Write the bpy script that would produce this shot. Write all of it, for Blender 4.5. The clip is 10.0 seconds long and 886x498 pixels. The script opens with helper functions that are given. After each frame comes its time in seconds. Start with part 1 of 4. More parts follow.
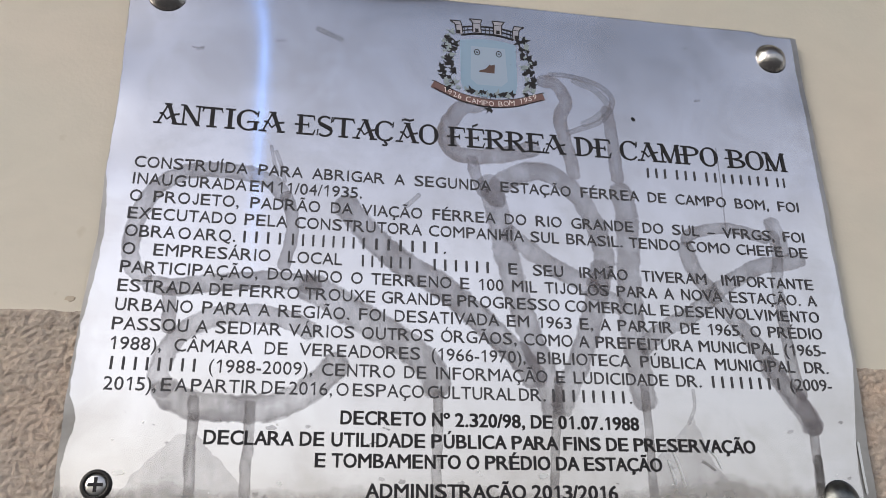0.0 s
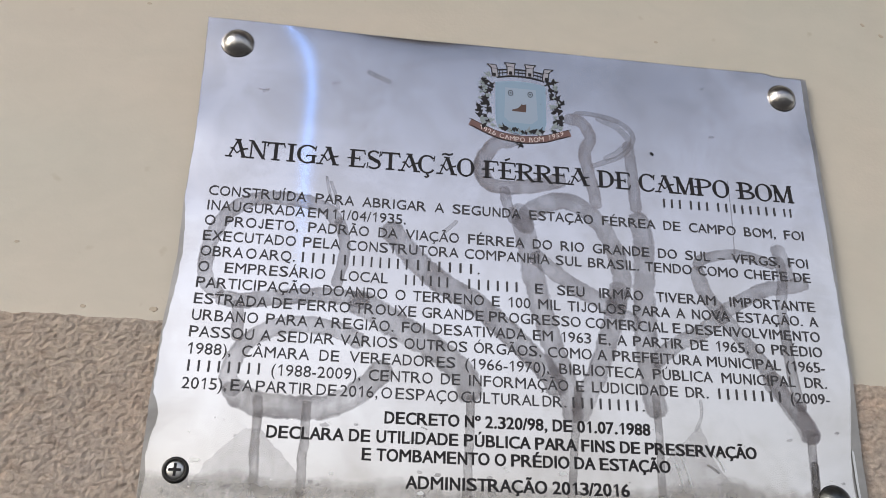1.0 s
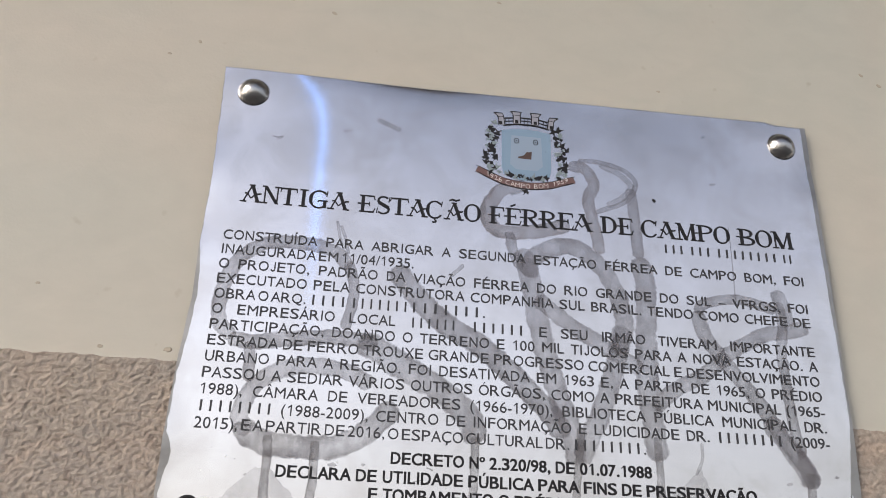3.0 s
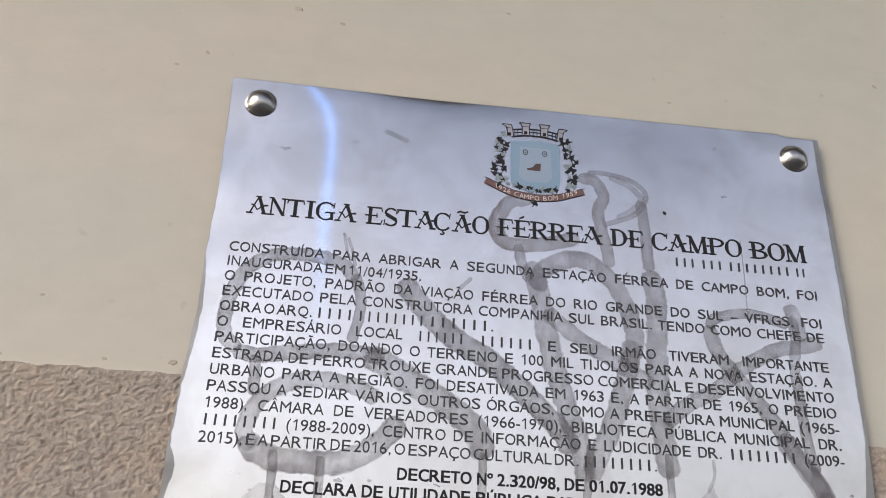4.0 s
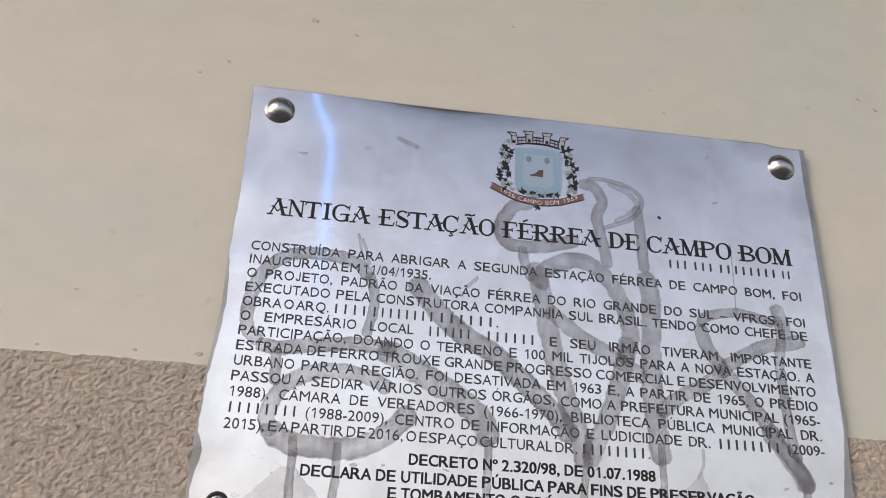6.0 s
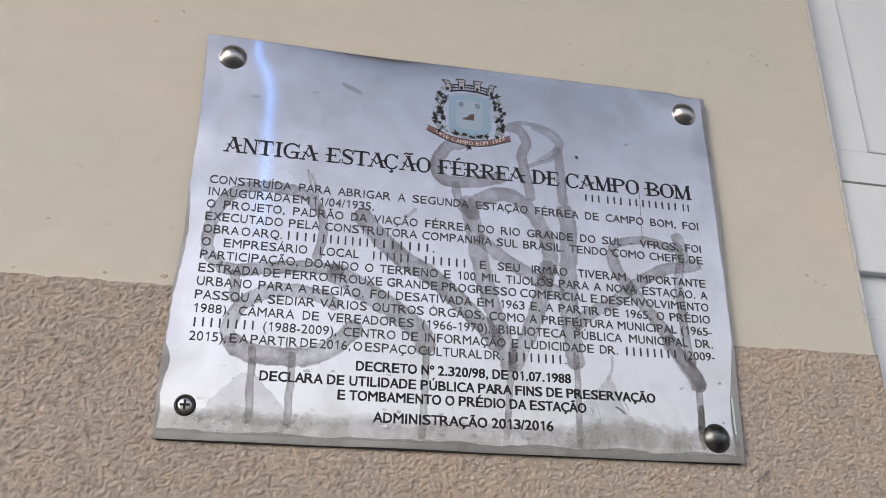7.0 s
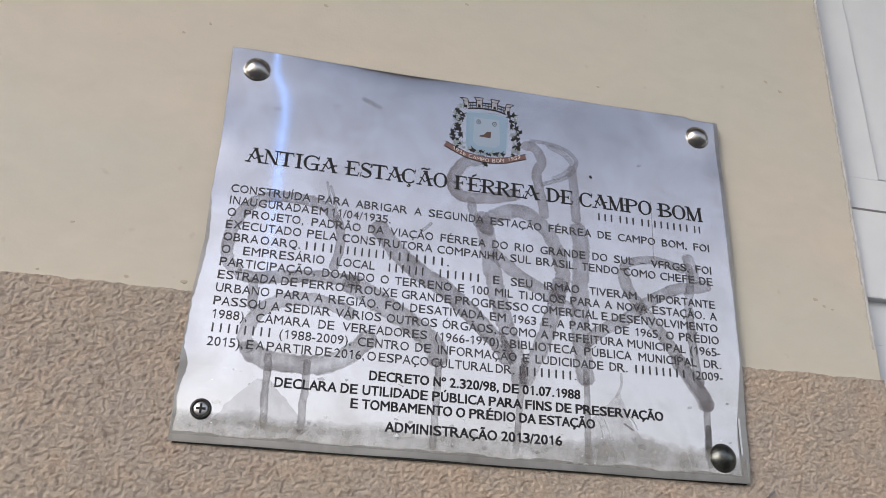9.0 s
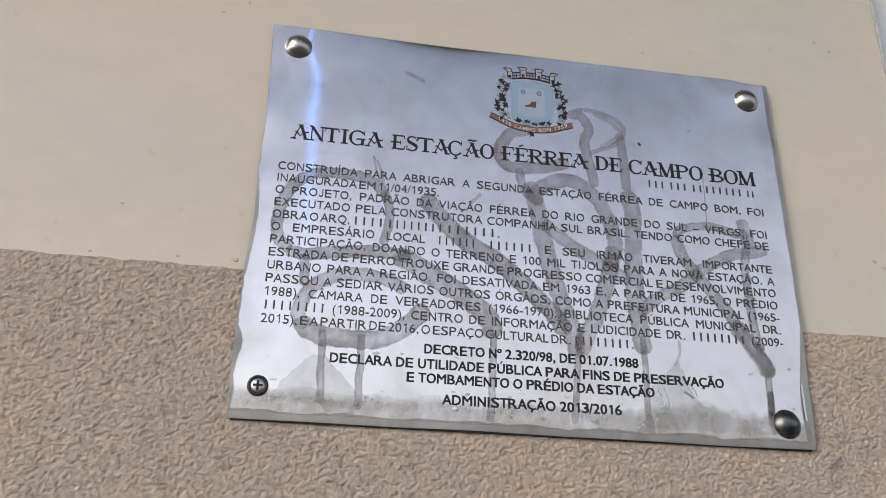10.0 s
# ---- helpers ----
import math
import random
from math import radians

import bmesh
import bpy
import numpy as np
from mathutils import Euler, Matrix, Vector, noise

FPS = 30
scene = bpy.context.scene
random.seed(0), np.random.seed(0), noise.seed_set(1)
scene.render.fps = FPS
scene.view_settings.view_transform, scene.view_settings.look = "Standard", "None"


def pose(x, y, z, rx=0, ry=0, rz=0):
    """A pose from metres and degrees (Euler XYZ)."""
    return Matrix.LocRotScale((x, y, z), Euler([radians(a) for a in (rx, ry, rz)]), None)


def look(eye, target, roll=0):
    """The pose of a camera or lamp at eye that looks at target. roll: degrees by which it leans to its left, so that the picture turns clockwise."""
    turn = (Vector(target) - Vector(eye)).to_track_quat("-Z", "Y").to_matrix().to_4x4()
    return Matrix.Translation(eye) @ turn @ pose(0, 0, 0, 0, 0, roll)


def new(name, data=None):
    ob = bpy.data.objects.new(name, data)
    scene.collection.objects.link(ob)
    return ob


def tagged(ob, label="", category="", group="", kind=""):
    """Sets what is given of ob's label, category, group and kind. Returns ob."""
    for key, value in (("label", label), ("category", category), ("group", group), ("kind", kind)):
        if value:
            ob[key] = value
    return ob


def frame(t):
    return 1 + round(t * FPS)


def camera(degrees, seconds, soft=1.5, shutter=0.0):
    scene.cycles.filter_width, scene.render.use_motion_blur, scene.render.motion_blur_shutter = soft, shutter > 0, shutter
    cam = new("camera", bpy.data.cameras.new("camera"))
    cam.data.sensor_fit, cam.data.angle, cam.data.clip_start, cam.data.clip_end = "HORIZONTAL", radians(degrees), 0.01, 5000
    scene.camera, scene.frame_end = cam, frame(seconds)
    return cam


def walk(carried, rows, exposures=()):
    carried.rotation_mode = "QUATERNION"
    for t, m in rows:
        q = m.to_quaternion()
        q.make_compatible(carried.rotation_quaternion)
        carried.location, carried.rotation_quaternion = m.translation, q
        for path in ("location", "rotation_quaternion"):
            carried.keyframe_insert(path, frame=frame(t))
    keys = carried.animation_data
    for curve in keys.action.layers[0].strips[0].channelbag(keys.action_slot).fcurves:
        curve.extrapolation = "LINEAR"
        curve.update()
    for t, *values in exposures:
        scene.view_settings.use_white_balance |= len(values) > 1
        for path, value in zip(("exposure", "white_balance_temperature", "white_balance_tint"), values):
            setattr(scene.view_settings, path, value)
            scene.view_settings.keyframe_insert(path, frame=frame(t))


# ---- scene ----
cam = camera(55.4, 10.0, soft=0.9)
PATH = [
    (0, (-0.103, -0.403, 1.528), (0.232, 1.424, 2.267), -0.6),
    (0.5, (-0.103, -0.436, 1.519), (0.137, 1.403, 2.268), 0.5),
    (1, (-0.109, -0.456, 1.513), (0.13, 1.377, 2.276), 1.3),
    (1.5, (-0.114, -0.458, 1.513), (0.12, 1.372, 2.283), 2.1),
    (2, (-0.114, -0.471, 1.51), (0.115, 1.352, 2.298), 2.1),
    (2.5, (-0.111, -0.473, 1.511), (0.109, 1.34, 2.326), 2.0),
    (4, (-0.108, -0.467, 1.517), (0.078, 1.331, 2.373), 2.5),
    (4.5, (-0.112, -0.471, 1.515), (0.066, 1.324, 2.38), 2.8),
    (5, (-0.116, -0.487, 1.512), (0.059, 1.305, 2.383), 3.1),
    (6.5, (-0.126, -0.507, 1.486), (0.144, 1.296, 2.308), 1.8),
    (7, (-0.131, -0.543, 1.454), (0.233, 1.258, 2.243), 0.5),
    (7.5, (-0.132, -0.553, 1.451), (0.242, 1.238, 2.258), 0.9),
    (8, (-0.134, -0.55, 1.453), (0.233, 1.239, 2.267), 1.6),
    (8.5, (-0.137, -0.55, 1.451), (0.226, 1.237, 2.273), 2.2),
    (9, (-0.139, -0.55, 1.448), (0.208, 1.238, 2.273), 2.3),
    (9.5, (-0.146, -0.543, 1.442), (0.169, 1.253, 2.263), 1.7),
    (10, (-0.153, -0.534, 1.437), (0.135, 1.273, 2.246), 1.3),
]
walk(cam, [(t, look(eye, target, roll)) for t, eye, target, roll in PATH])

# ---- light: bright overcast sky over an open street, shaded from above by the eave ----
world = bpy.data.worlds.new("sky")
scene.world = world
world.use_nodes = True
wn = world.node_tree
sky = wn.nodes.new("ShaderNodeTexSky")
sky.sky_type, sky.sun_disc = "NISHITA", False
sky.sun_elevation, sky.sun_rotation = radians(25), radians(238)
sky.air_density, sky.dust_density, sky.ozone_density = 1.0, 4.0, 2.0
# a thin white cloud layer over the blue, a little brighter towards the horizon
spot = wn.nodes.new("ShaderNodeTexCoord")
split = wn.nodes.new("ShaderNodeSeparateXYZ")
haze = wn.nodes.new("ShaderNodeValToRGB")
while len(haze.color_ramp.elements) < 7:
    haze.color_ramp.elements.new(0.5)
for stop, (where, tint) in zip(haze.color_ramp.elements, ((0.05, (4.3, 4.0, 3.65)), (0.25, (4.5, 4.33, 4.2)), (0.37, (3.9, 3.82, 4.1)), (0.46, (2.6, 2.55, 2.85)), (0.53, (1.05, 1.02, 1.17)), (0.64, (0.42, 0.40, 0.49)), (1.0, (2.2, 2.2, 2.35)))):
    stop.position, stop.color = where, (*tint, 1)
# the overcast is brighter on the sun's side
side = wn.nodes.new("ShaderNodeMapRange")
for k, v in (("From Min", -0.1), ("From Max", 0.6), ("To Min", 1.0), ("To Max", 0.66)):
    side.inputs[k].default_value = v
dim = wn.nodes.new("ShaderNodeMixRGB")
dim.blend_type = "MULTIPLY"
dim.inputs[0].default_value = 1.0
cloud = wn.nodes.new("ShaderNodeMixRGB")
cloud.inputs[0].default_value = 0.68
wn.links.new(spot.outputs["Generated"], split.inputs[0])
wn.links.new(split.outputs[2], haze.inputs[0])
wn.links.new(sky.outputs[0], cloud.inputs[1])
wn.links.new(split.outputs[0], side.inputs[0])
wn.links.new(haze.outputs[0], dim.inputs[1])
wn.links.new(side.outputs[0], dim.inputs[2])
wn.links.new(dim.outputs[0], cloud.inputs[2])
wn.links.new(cloud.outputs[0], wn.nodes["Background"].inputs[0])
wn.nodes["Background"].inputs[1].default_value = 0.15
sun = new("sun", bpy.data.lights.new("sun", "SUN"))
sun.data.energy, sun.data.angle, sun.data.color = 1.05, radians(45), (1.0, 0.96, 0.91)
sun.matrix_world = look((-8.0, -5.0, 4.4 + 1.7), (0, 0, 1.7))
scene.view_settings.exposure = 0.95


# ---- materials ----
def material(name, base, rough=0.5, metal=0.0):
    m = bpy.data.materials.new(name)
    m.use_nodes = True
    b = m.node_tree.nodes["Principled BSDF"]
    b.inputs["Base Color"].default_value = (*base, 1)
    b.inputs["Roughness"].default_value, b.inputs["Metallic"].default_value = rough, metal
    return m, m.node_tree, b


def add(nt, kind, **inputs):
    n = nt.nodes.new(kind)
    for k, v in inputs.items():
        n.inputs[k.replace("_", " ")].default_value = v
    return n


def ramp(nt, source, stops):
    r = nt.nodes.new("ShaderNodeValToRGB")
    while len(r.color_ramp.elements) < len(stops):
        r.color_ramp.elements.new(0.5)
    for e, (p, c) in zip(r.color_ramp.elements, stops):
        e.position, e.color = p, (*c, 1)
    nt.links.new(source, r.inputs[0])
    return r.outputs[0]


def coords(nt, scale=(1, 1, 1)):
    geo = nt.nodes.new("ShaderNodeNewGeometry")
    mp = nt.nodes.new("ShaderNodeMapping")
    mp.inputs["Scale"].default_value = scale
    nt.links.new(geo.outputs["Position"], mp.inputs[0])
    return mp.outputs[0]


def noise_tex(nt, where, scale, detail=4.0, rough=0.55, dist=0.0):
    n = add(nt, "ShaderNodeTexNoise", Scale=scale, Detail=detail, Roughness=rough, Distortion=dist)
    nt.links.new(where, n.inputs["Vector"])
    return n.outputs[0]


def mix_rgb(nt, fac, a, b, mode="MIX"):
    n = nt.nodes.new("ShaderNodeMixRGB")
    n.blend_type = mode
    for i, v in enumerate((fac, a, b)):
        if hasattr(v, "is_linked"):
            nt.links.new(v, n.inputs[i])
        elif i == 0:
            n.inputs[0].default_value = v
        else:
            n.inputs[i].default_value = (*v, 1)
    return n.outputs[0]


def bump(nt, b, height, strength, distance):
    n = add(nt, "ShaderNodeBump", Strength=strength, Distance=distance)
    nt.links.new(height, n.inputs["Height"])
    nt.links.new(n.outputs[0], b.inputs["Normal"])


# cream wall paint: rolled grain, faint stains, small dark specks
paint, nt, b = material("cream_paint", (0.68, 0.60, 0.47), 0.6)
w = coords(nt)
big = ramp(nt, noise_tex(nt, w, 3.2, 3, 0.5, 0.6), [(0.32, (0.560, 0.552, 0.497)), (0.5, (0.592, 0.560, 0.497)), (0.68, (0.618, 0.562, 0.492))])
fine = ramp(nt, noise_tex(nt, coords(nt, (0.7, 1, 1.2)), 42.0, 5, 0.6, 0.5), [(0.3, (0.95, 0.95, 0.94)), (0.7, (1.02, 1.01, 1.0))])
col = mix_rgb(nt, 1.0, big, fine, "MULTIPLY")
speck = ramp(nt, noise_tex(nt, w, 75.0, 2, 0.4), [(0.70, (1, 1, 1)), (0.80, (0.78, 0.74, 0.68))])
nt.links.new(mix_rgb(nt, 0.8, col, speck, "MULTIPLY"), b.inputs["Base Color"])
bump(nt, b, noise_tex(nt, w, 420.0, 3), 0.25, 0.0006)

# roughcast dado: beige-brown trowelled render
rough_mat, nt, b = material("roughcast_paint", (0.36, 0.28, 0.21), 0.75)
w = coords(nt)
tone = ramp(nt, noise_tex(nt, w, 7.0, 3, 0.5, 0.4), [(0.3, (0.435, 0.380, 0.347)), (0.7, (0.465, 0.400, 0.342))])
grit = ramp(nt, noise_tex(nt, w, 330.0, 4), [(0.3, (0.78, 0.76, 0.74)), (0.7, (1.14, 1.12, 1.08))])
blush = ramp(nt, noise_tex(nt, w, 26.0, 4, 0.6, 0.8), [(0.34, (0.93, 0.95, 0.98)), (0.5, (1.0, 1.0, 1.0)), (0.68, (1.06, 1.0, 0.96))])
soil = ramp(nt, noise_tex(nt, coords(nt, (1, 1, 1.6)), 120.0, 3, 0.5, 0.6), [(0.32, (0.74, 0.71, 0.69)), (0.46, (1.0, 1.0, 1.0))])
worn = mix_rgb(nt, 1.0, mix_rgb(nt, 1.0, tone, grit, "MULTIPLY"), blush, "MULTIPLY")
nt.links.new(mix_rgb(nt, 0.8, worn, soil, "MULTIPLY"), b.inputs["Base Color"])
bump(nt, b, noise_tex(nt, w, 520.0, 5, 0.6, 1.0), 0.7, 0.0011)


def brushed(name, base, rough, aniso, stain):
    """Brushed sheet metal, grained along x, so that it smears reflections up and down."""
    m, nt, b = material(name, base, rough, 1.0)
    b.inputs["Anisotropic"].default_value = aniso
    tan = nt.nodes.new("ShaderNodeTangent")
    tan.direction_type, tan.uv_map = "UV_MAP", "grain"
    nt.links.new(tan.outputs[0], b.inputs["Tangent"])
    w = coords(nt)
    line = noise_tex(nt, coords(nt, (4, 4, 900)), 1.0, 3)
    blot = noise_tex(nt, w, 22.0, 5, 0.6, 0.5)
    a = ramp(nt, blot, [(0.34, (base[0] * stain, base[1] * stain * 0.985, base[2] * stain * 0.96)), (0.6, base)])
    l = ramp(nt, line, [(0.3, (0.985, 0.985, 0.985)), (0.7, (1.01, 1.01, 1.01))])
    nt.links.new(mix_rgb(nt, 1.0, a, l, "MULTIPLY"), b.inputs["Base Color"])
    r = nt.nodes.new("ShaderNodeMapRange")
    for k, v in (("To Min", rough * 0.9), ("To Max", rough * 1.15)):
        r.inputs[k].default_value = v
    nt.links.new(noise_tex(nt, w, 35.0, 4), r.inputs[0])
    nt.links.new(r.outputs[0], b.inputs["Roughness"])
    return m


film_mat = brushed("printed_film_metal", (0.83, 0.82, 0.845), 0.135, 1.0, 0.85)
plate_mat = brushed("bare_steel", (0.53, 0.51, 0.49), 0.34, 0.6, 0.68)

ink, nt, b = material("black_ink", (0.028, 0.028, 0.032), 0.6)
b.inputs["Specular IOR Level"].default_value = 0.12
ink_grey, nt, b = material("dark_grey_ink", (0.066, 0.067, 0.077), 0.6)
b.inputs["Specular IOR Level"].default_value = 0.15


def residue(name, base, cover, soft=0.15):
    """Half-wiped marker stain on metal: patchy cover, thin at its borders, the metal shows through."""
    m, nt, b = material(name, base, 0.5, 0.2)
    w = coords(nt)
    t = nt.nodes.new("ShaderNodeBsdfTransparent")
    mixer = nt.nodes.new("ShaderNodeMixShader")
    r = nt.nodes.new("ShaderNodeMapRange")
    for k, v in (("From Min", 0.32), ("From Max", 0.68), ("To Min", cover * 0.25), ("To Max", min(1.0, cover * 1.4))):
        r.inputs[k].default_value = v
    coarse, close = noise_tex(nt, w, 24.0, 4, 0.6, 1.2), noise_tex(nt, coords(nt, (1, 1, 0.45)), 150.0, 5, 0.65, 0.6)
    nt.links.new(mix_rgb(nt, 0.4, coarse, close), r.inputs[0])
    uv = nt.nodes.new("ShaderNodeUVMap")
    uv.uv_map = "stroke"
    sep = nt.nodes.new("ShaderNodeSeparateXYZ")
    nt.links.new(uv.outputs[0], sep.inputs[0])
    wob = nt.nodes.new("ShaderNodeMapRange")
    for k, v in (("To Min", -0.26), ("To Max", 0.22)):
        wob.inputs[k].default_value = v
    nt.links.new(noise_tex(nt, w, 190.0, 4), wob.inputs[0])
    fade = nt.nodes.new("ShaderNodeMath")
    fade.operation = "ADD"
    nt.links.new(sep.outputs[1], fade.inputs[0])
    nt.links.new(wob.outputs[0], fade.inputs[1])
    tide = ramp(nt, fade.outputs[0], [(0.02, (0, 0, 0)), (soft + 0.04, (1.15, 1.15, 1.15)), (soft * 2 + 0.14, (0.92, 0.92, 0.92)), (0.9, (0.80, 0.80, 0.80))])
    both = nt.nodes.new("ShaderNodeMath")
    both.operation = "MULTIPLY"
    nt.links.new(r.outputs[0], both.inputs[0])
    nt.links.new(tide, both.inputs[1])
    nt.links.new(both.outputs[0], mixer.inputs[0])
    nt.links.new(t.outputs[0], mixer.inputs[1])
    nt.links.new(b.outputs[0], mixer.inputs[2])
    nt.links.new(mixer.outputs[0], nt.nodes["Material Output"].inputs[0])
    return m


mark_mat = residue("grey_marker_residue", (0.175, 0.16, 0.178), 0.46)
faint_mat = residue("faint_marker_residue", (0.18, 0.163, 0.188), 0.39)
scuff_mat = residue("thin_scuff", (0.19, 0.18, 0.19), 0.26)
brown_mat = residue("brownish_marker_residue", (0.185, 0.155, 0.158), 0.45)
drip_mat = residue("grey_drip_residue", (0.18, 0.165, 0.175), 0.46)
glue_mat = residue("old_glue", (0.40, 0.40, 0.42), 0.27)
chrome, nt, b = material("worn_chrome", (0.46, 0.455, 0.46), 0.24, 1.0)
bump(nt, b, noise_tex(nt, coords(nt), 420.0, 4), 0.6, 0.0007)
dark_chrome, nt, b = material("tarnished_chrome", (0.20, 0.21, 0.21), 0.36, 1.0)
nt.links.new(ramp(nt, noise_tex(nt, coords(nt), 220.0, 4), [(0.35, (0.09, 0.095, 0.095)), (0.7, (0.20, 0.21, 0.205))]), b.inputs["Base Color"])
screw_mat, nt, b = material("zinc_screw", (0.66, 0.67, 0.68), 0.4, 1.0)
# black for the cup washer and for shade painted behind sheet and caps
washer_shade_mat, nt, b = material("black_washer_and_shade", (0.015, 0.015, 0.016), 0.6)
white_paint, nt, b = material("white_gloss_paint", (0.74, 0.76, 0.79), 0.35)
w = coords(nt)
nt.links.new(ramp(nt, noise_tex(nt, w, 14.0, 4), [(0.3, (0.67, 0.705, 0.76)), (0.7, (0.74, 0.77, 0.815))]), b.inputs["Base Color"])
bump(nt, b, noise_tex(nt, coords(nt, (60, 60, 6)), 1.0, 4), 0.15, 0.001)
seam_mat, nt, b = material("grey_seam", (0.17, 0.17, 0.18), 0.7)
stone, nt, b = material("concrete_paving", (0.28, 0.27, 0.25), 0.85)
nt.links.new(ramp(nt, noise_tex(nt, coords(nt), 3.0, 6), [(0.3, (0.05, 0.049, 0.048)), (0.7, (0.09, 0.088, 0.086))]), b.inputs["Base Color"])
board_mat, nt, b = material("eave_boards", (0.22, 0.17, 0.12), 0.6)
nt.links.new(ramp(nt, noise_tex(nt, coords(nt, (2, 40, 2)), 1.0, 5), [(0.3, (0.24, 0.20, 0.165)), (0.7, (0.36, 0.31, 0.26))]), b.inputs["Base Color"])
shield_blue, nt, b = material("pale_blue_print", (0.27, 0.385, 0.53), 0.5)
shield_white, nt, b = material("pale_print", (0.335, 0.42, 0.55), 0.5)
ribbon_mat, nt, b = material("red_brown_print", (0.185, 0.115, 0.115), 0.5)
shoe_mat, nt, b = material("brown_print", (0.11, 0.075, 0.07), 0.5)
leaf_grey, nt, b = material("grey_green_print", (0.26, 0.31, 0.34), 0.4)
for m in (shield_blue, shield_white, ribbon_mat, shoe_mat, leaf_grey):
    m.node_tree.nodes["Principled BSDF"].inputs["Specular IOR Level"].default_value = 0.15
# glow of the unseen tube added for the streak on the plaque
streak_glow_mat, nt, b = material("streak_glow", (0.5, 0.6, 0.9), 0.3)
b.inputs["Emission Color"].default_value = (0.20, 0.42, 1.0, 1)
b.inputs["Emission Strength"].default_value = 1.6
iron, nt, b = material("painted_iron", (0.06, 0.065, 0.07), 0.5)


# ---- building blocks ----
def part(name, bm, mat, parent=None, label="", smooth=False):
    me = bpy.data.meshes.new(name)
    bm.to_mesh(me)
    bm.free()
    me.materials.append(mat)
    if smooth:
        for p in me.polygons:
            p.use_smooth = True
    ob = new(name, me)
    ob.parent = parent
    if label:
        ob["label"] = label
    return ob


def box(x0, x1, y0, y1, z0, z1, bm=None, bevel=0.0):
    bm = bm or bmesh.new()
    m = Matrix.LocRotScale(((x0 + x1) / 2, (y0 + y1) / 2, (z0 + z1) / 2), None, (x1 - x0, y1 - y0, z1 - z0))
    geo = bmesh.ops.create_cube(bm, size=1.0, matrix=m)
    if bevel:
        edges = list({e for v in geo["verts"] for e in v.link_edges})
        bmesh.ops.bevel(bm, geom=edges, offset=bevel, segments=2, affect="EDGES", profile=0.5)
    return bm


def grid_sheet(nu, nv, place, uv=False):
    """A sheet of nu x nv quads; place(u, v) gives a point for u, v from 0 to 1. It faces -y when u runs along x and v up."""
    me = bpy.data.meshes.new("sheet")
    pts = [place(i / nu, j / nv) for j in range(nv + 1) for i in range(nu + 1)]
    k = nu + 1
    me.from_pydata(pts, [], [(j * k + i, j * k + i + 1, (j + 1) * k + i + 1, (j + 1) * k + i) for j in range(nv) for i in range(nu)])
    bm = bmesh.new()
    bm.from_mesh(me)
    bpy.data.meshes.remove(me)
    return bm


def grain_uv(ob):
    me = ob.data
    uv = me.uv_layers.new(name="grain")
    for lp in me.loops:
        p = me.vertices[lp.vertex_index].co
        uv.data[lp.index].uv = (p.z, p.x)


# ---- the wall, its opening, ground and eave ----
EDGE = 0.3160          # where the wall ends at the door
DOOR_W, DOOR_H = 0.98, 2.75


def dado_top(x):
    return 1.649 - 0.0245 * max(0.0, min(1.0, (x + 0.18) / 0.36)) * 0.55 + 0.0012 * noise.noise((x * 45, 0.3, 0)) + 0.0008 * noise.noise((x * 160, 4.1, 0))


wall = part("wall_north", box(-7.0, EDGE, 0.0, 0.30, 0.0, 3.05, bevel=0.002), paint)
for v in wall.data.vertices:
    if v.co.x > 0:
        v.co.x += (v.co.z - 1.65) * 0.012
tagged(wall, "cream painted plaster wall of the old station", "wall", kind="structure")
wall_e = part("wall_east", box(EDGE + DOOR_W, 7.0, 0.0, 0.30, 0.0, 3.05, bevel=0.006), paint)
tagged(wall_e, "cream painted plaster wall beyond the white door", "wall", kind="structure")
lintel = part("wall_lintel", box(EDGE, EDGE + DOOR_W, 0.0, 0.30, DOOR_H, 3.05), paint)
tagged(lintel, "cream painted plaster wall over the white door", "wall", kind="structure")


def relief(x, z):
    """Dragged render: shallow lengthwise pits between thin worm-like ridges, millimetres deep."""
    p = Vector((x * 300, z * 470, 0.0))
    warp = Vector((noise.noise(p * 0.6 + Vector((9, 2, 1))), noise.noise(p * 0.6 + Vector((3, 7, 5))), 0)) * 1.3
    a = noise.noise(p + warp)
    b = noise.noise(p * 1.3 + warp * 1.5 + Vector((31, 5, 2)))
    c = noise.noise(p * 3.1 + warp)
    pit = min(1.0, max(0.0, (a + 0.02) / 0.30))
    pit = pit * pit * (3 - 2 * pit)
    ridge = math.exp(-(b / 0.13) ** 2)
    return 0.0017 - 0.0006 * pit + 0.00045 * ridge * (1 - 0.5 * pit) + 0.00025 * c


def dado_sheet(x0, x1, z0, step, depth=0.0):
    nx, nz = int((x1 - x0) / step), int((1.65 - z0) / step)

    def place(u, v):
        x = x0 + (x1 - x0) * u
        z = z0 + (dado_top(x) - z0) * v
        y = -relief(x, z) - 0.0006
        if v == 1.0 or (u == 1.0 and x1 == EDGE):
            y = 0.004
        return (x, y, z)
    return grid_sheet(nx, nz, place)


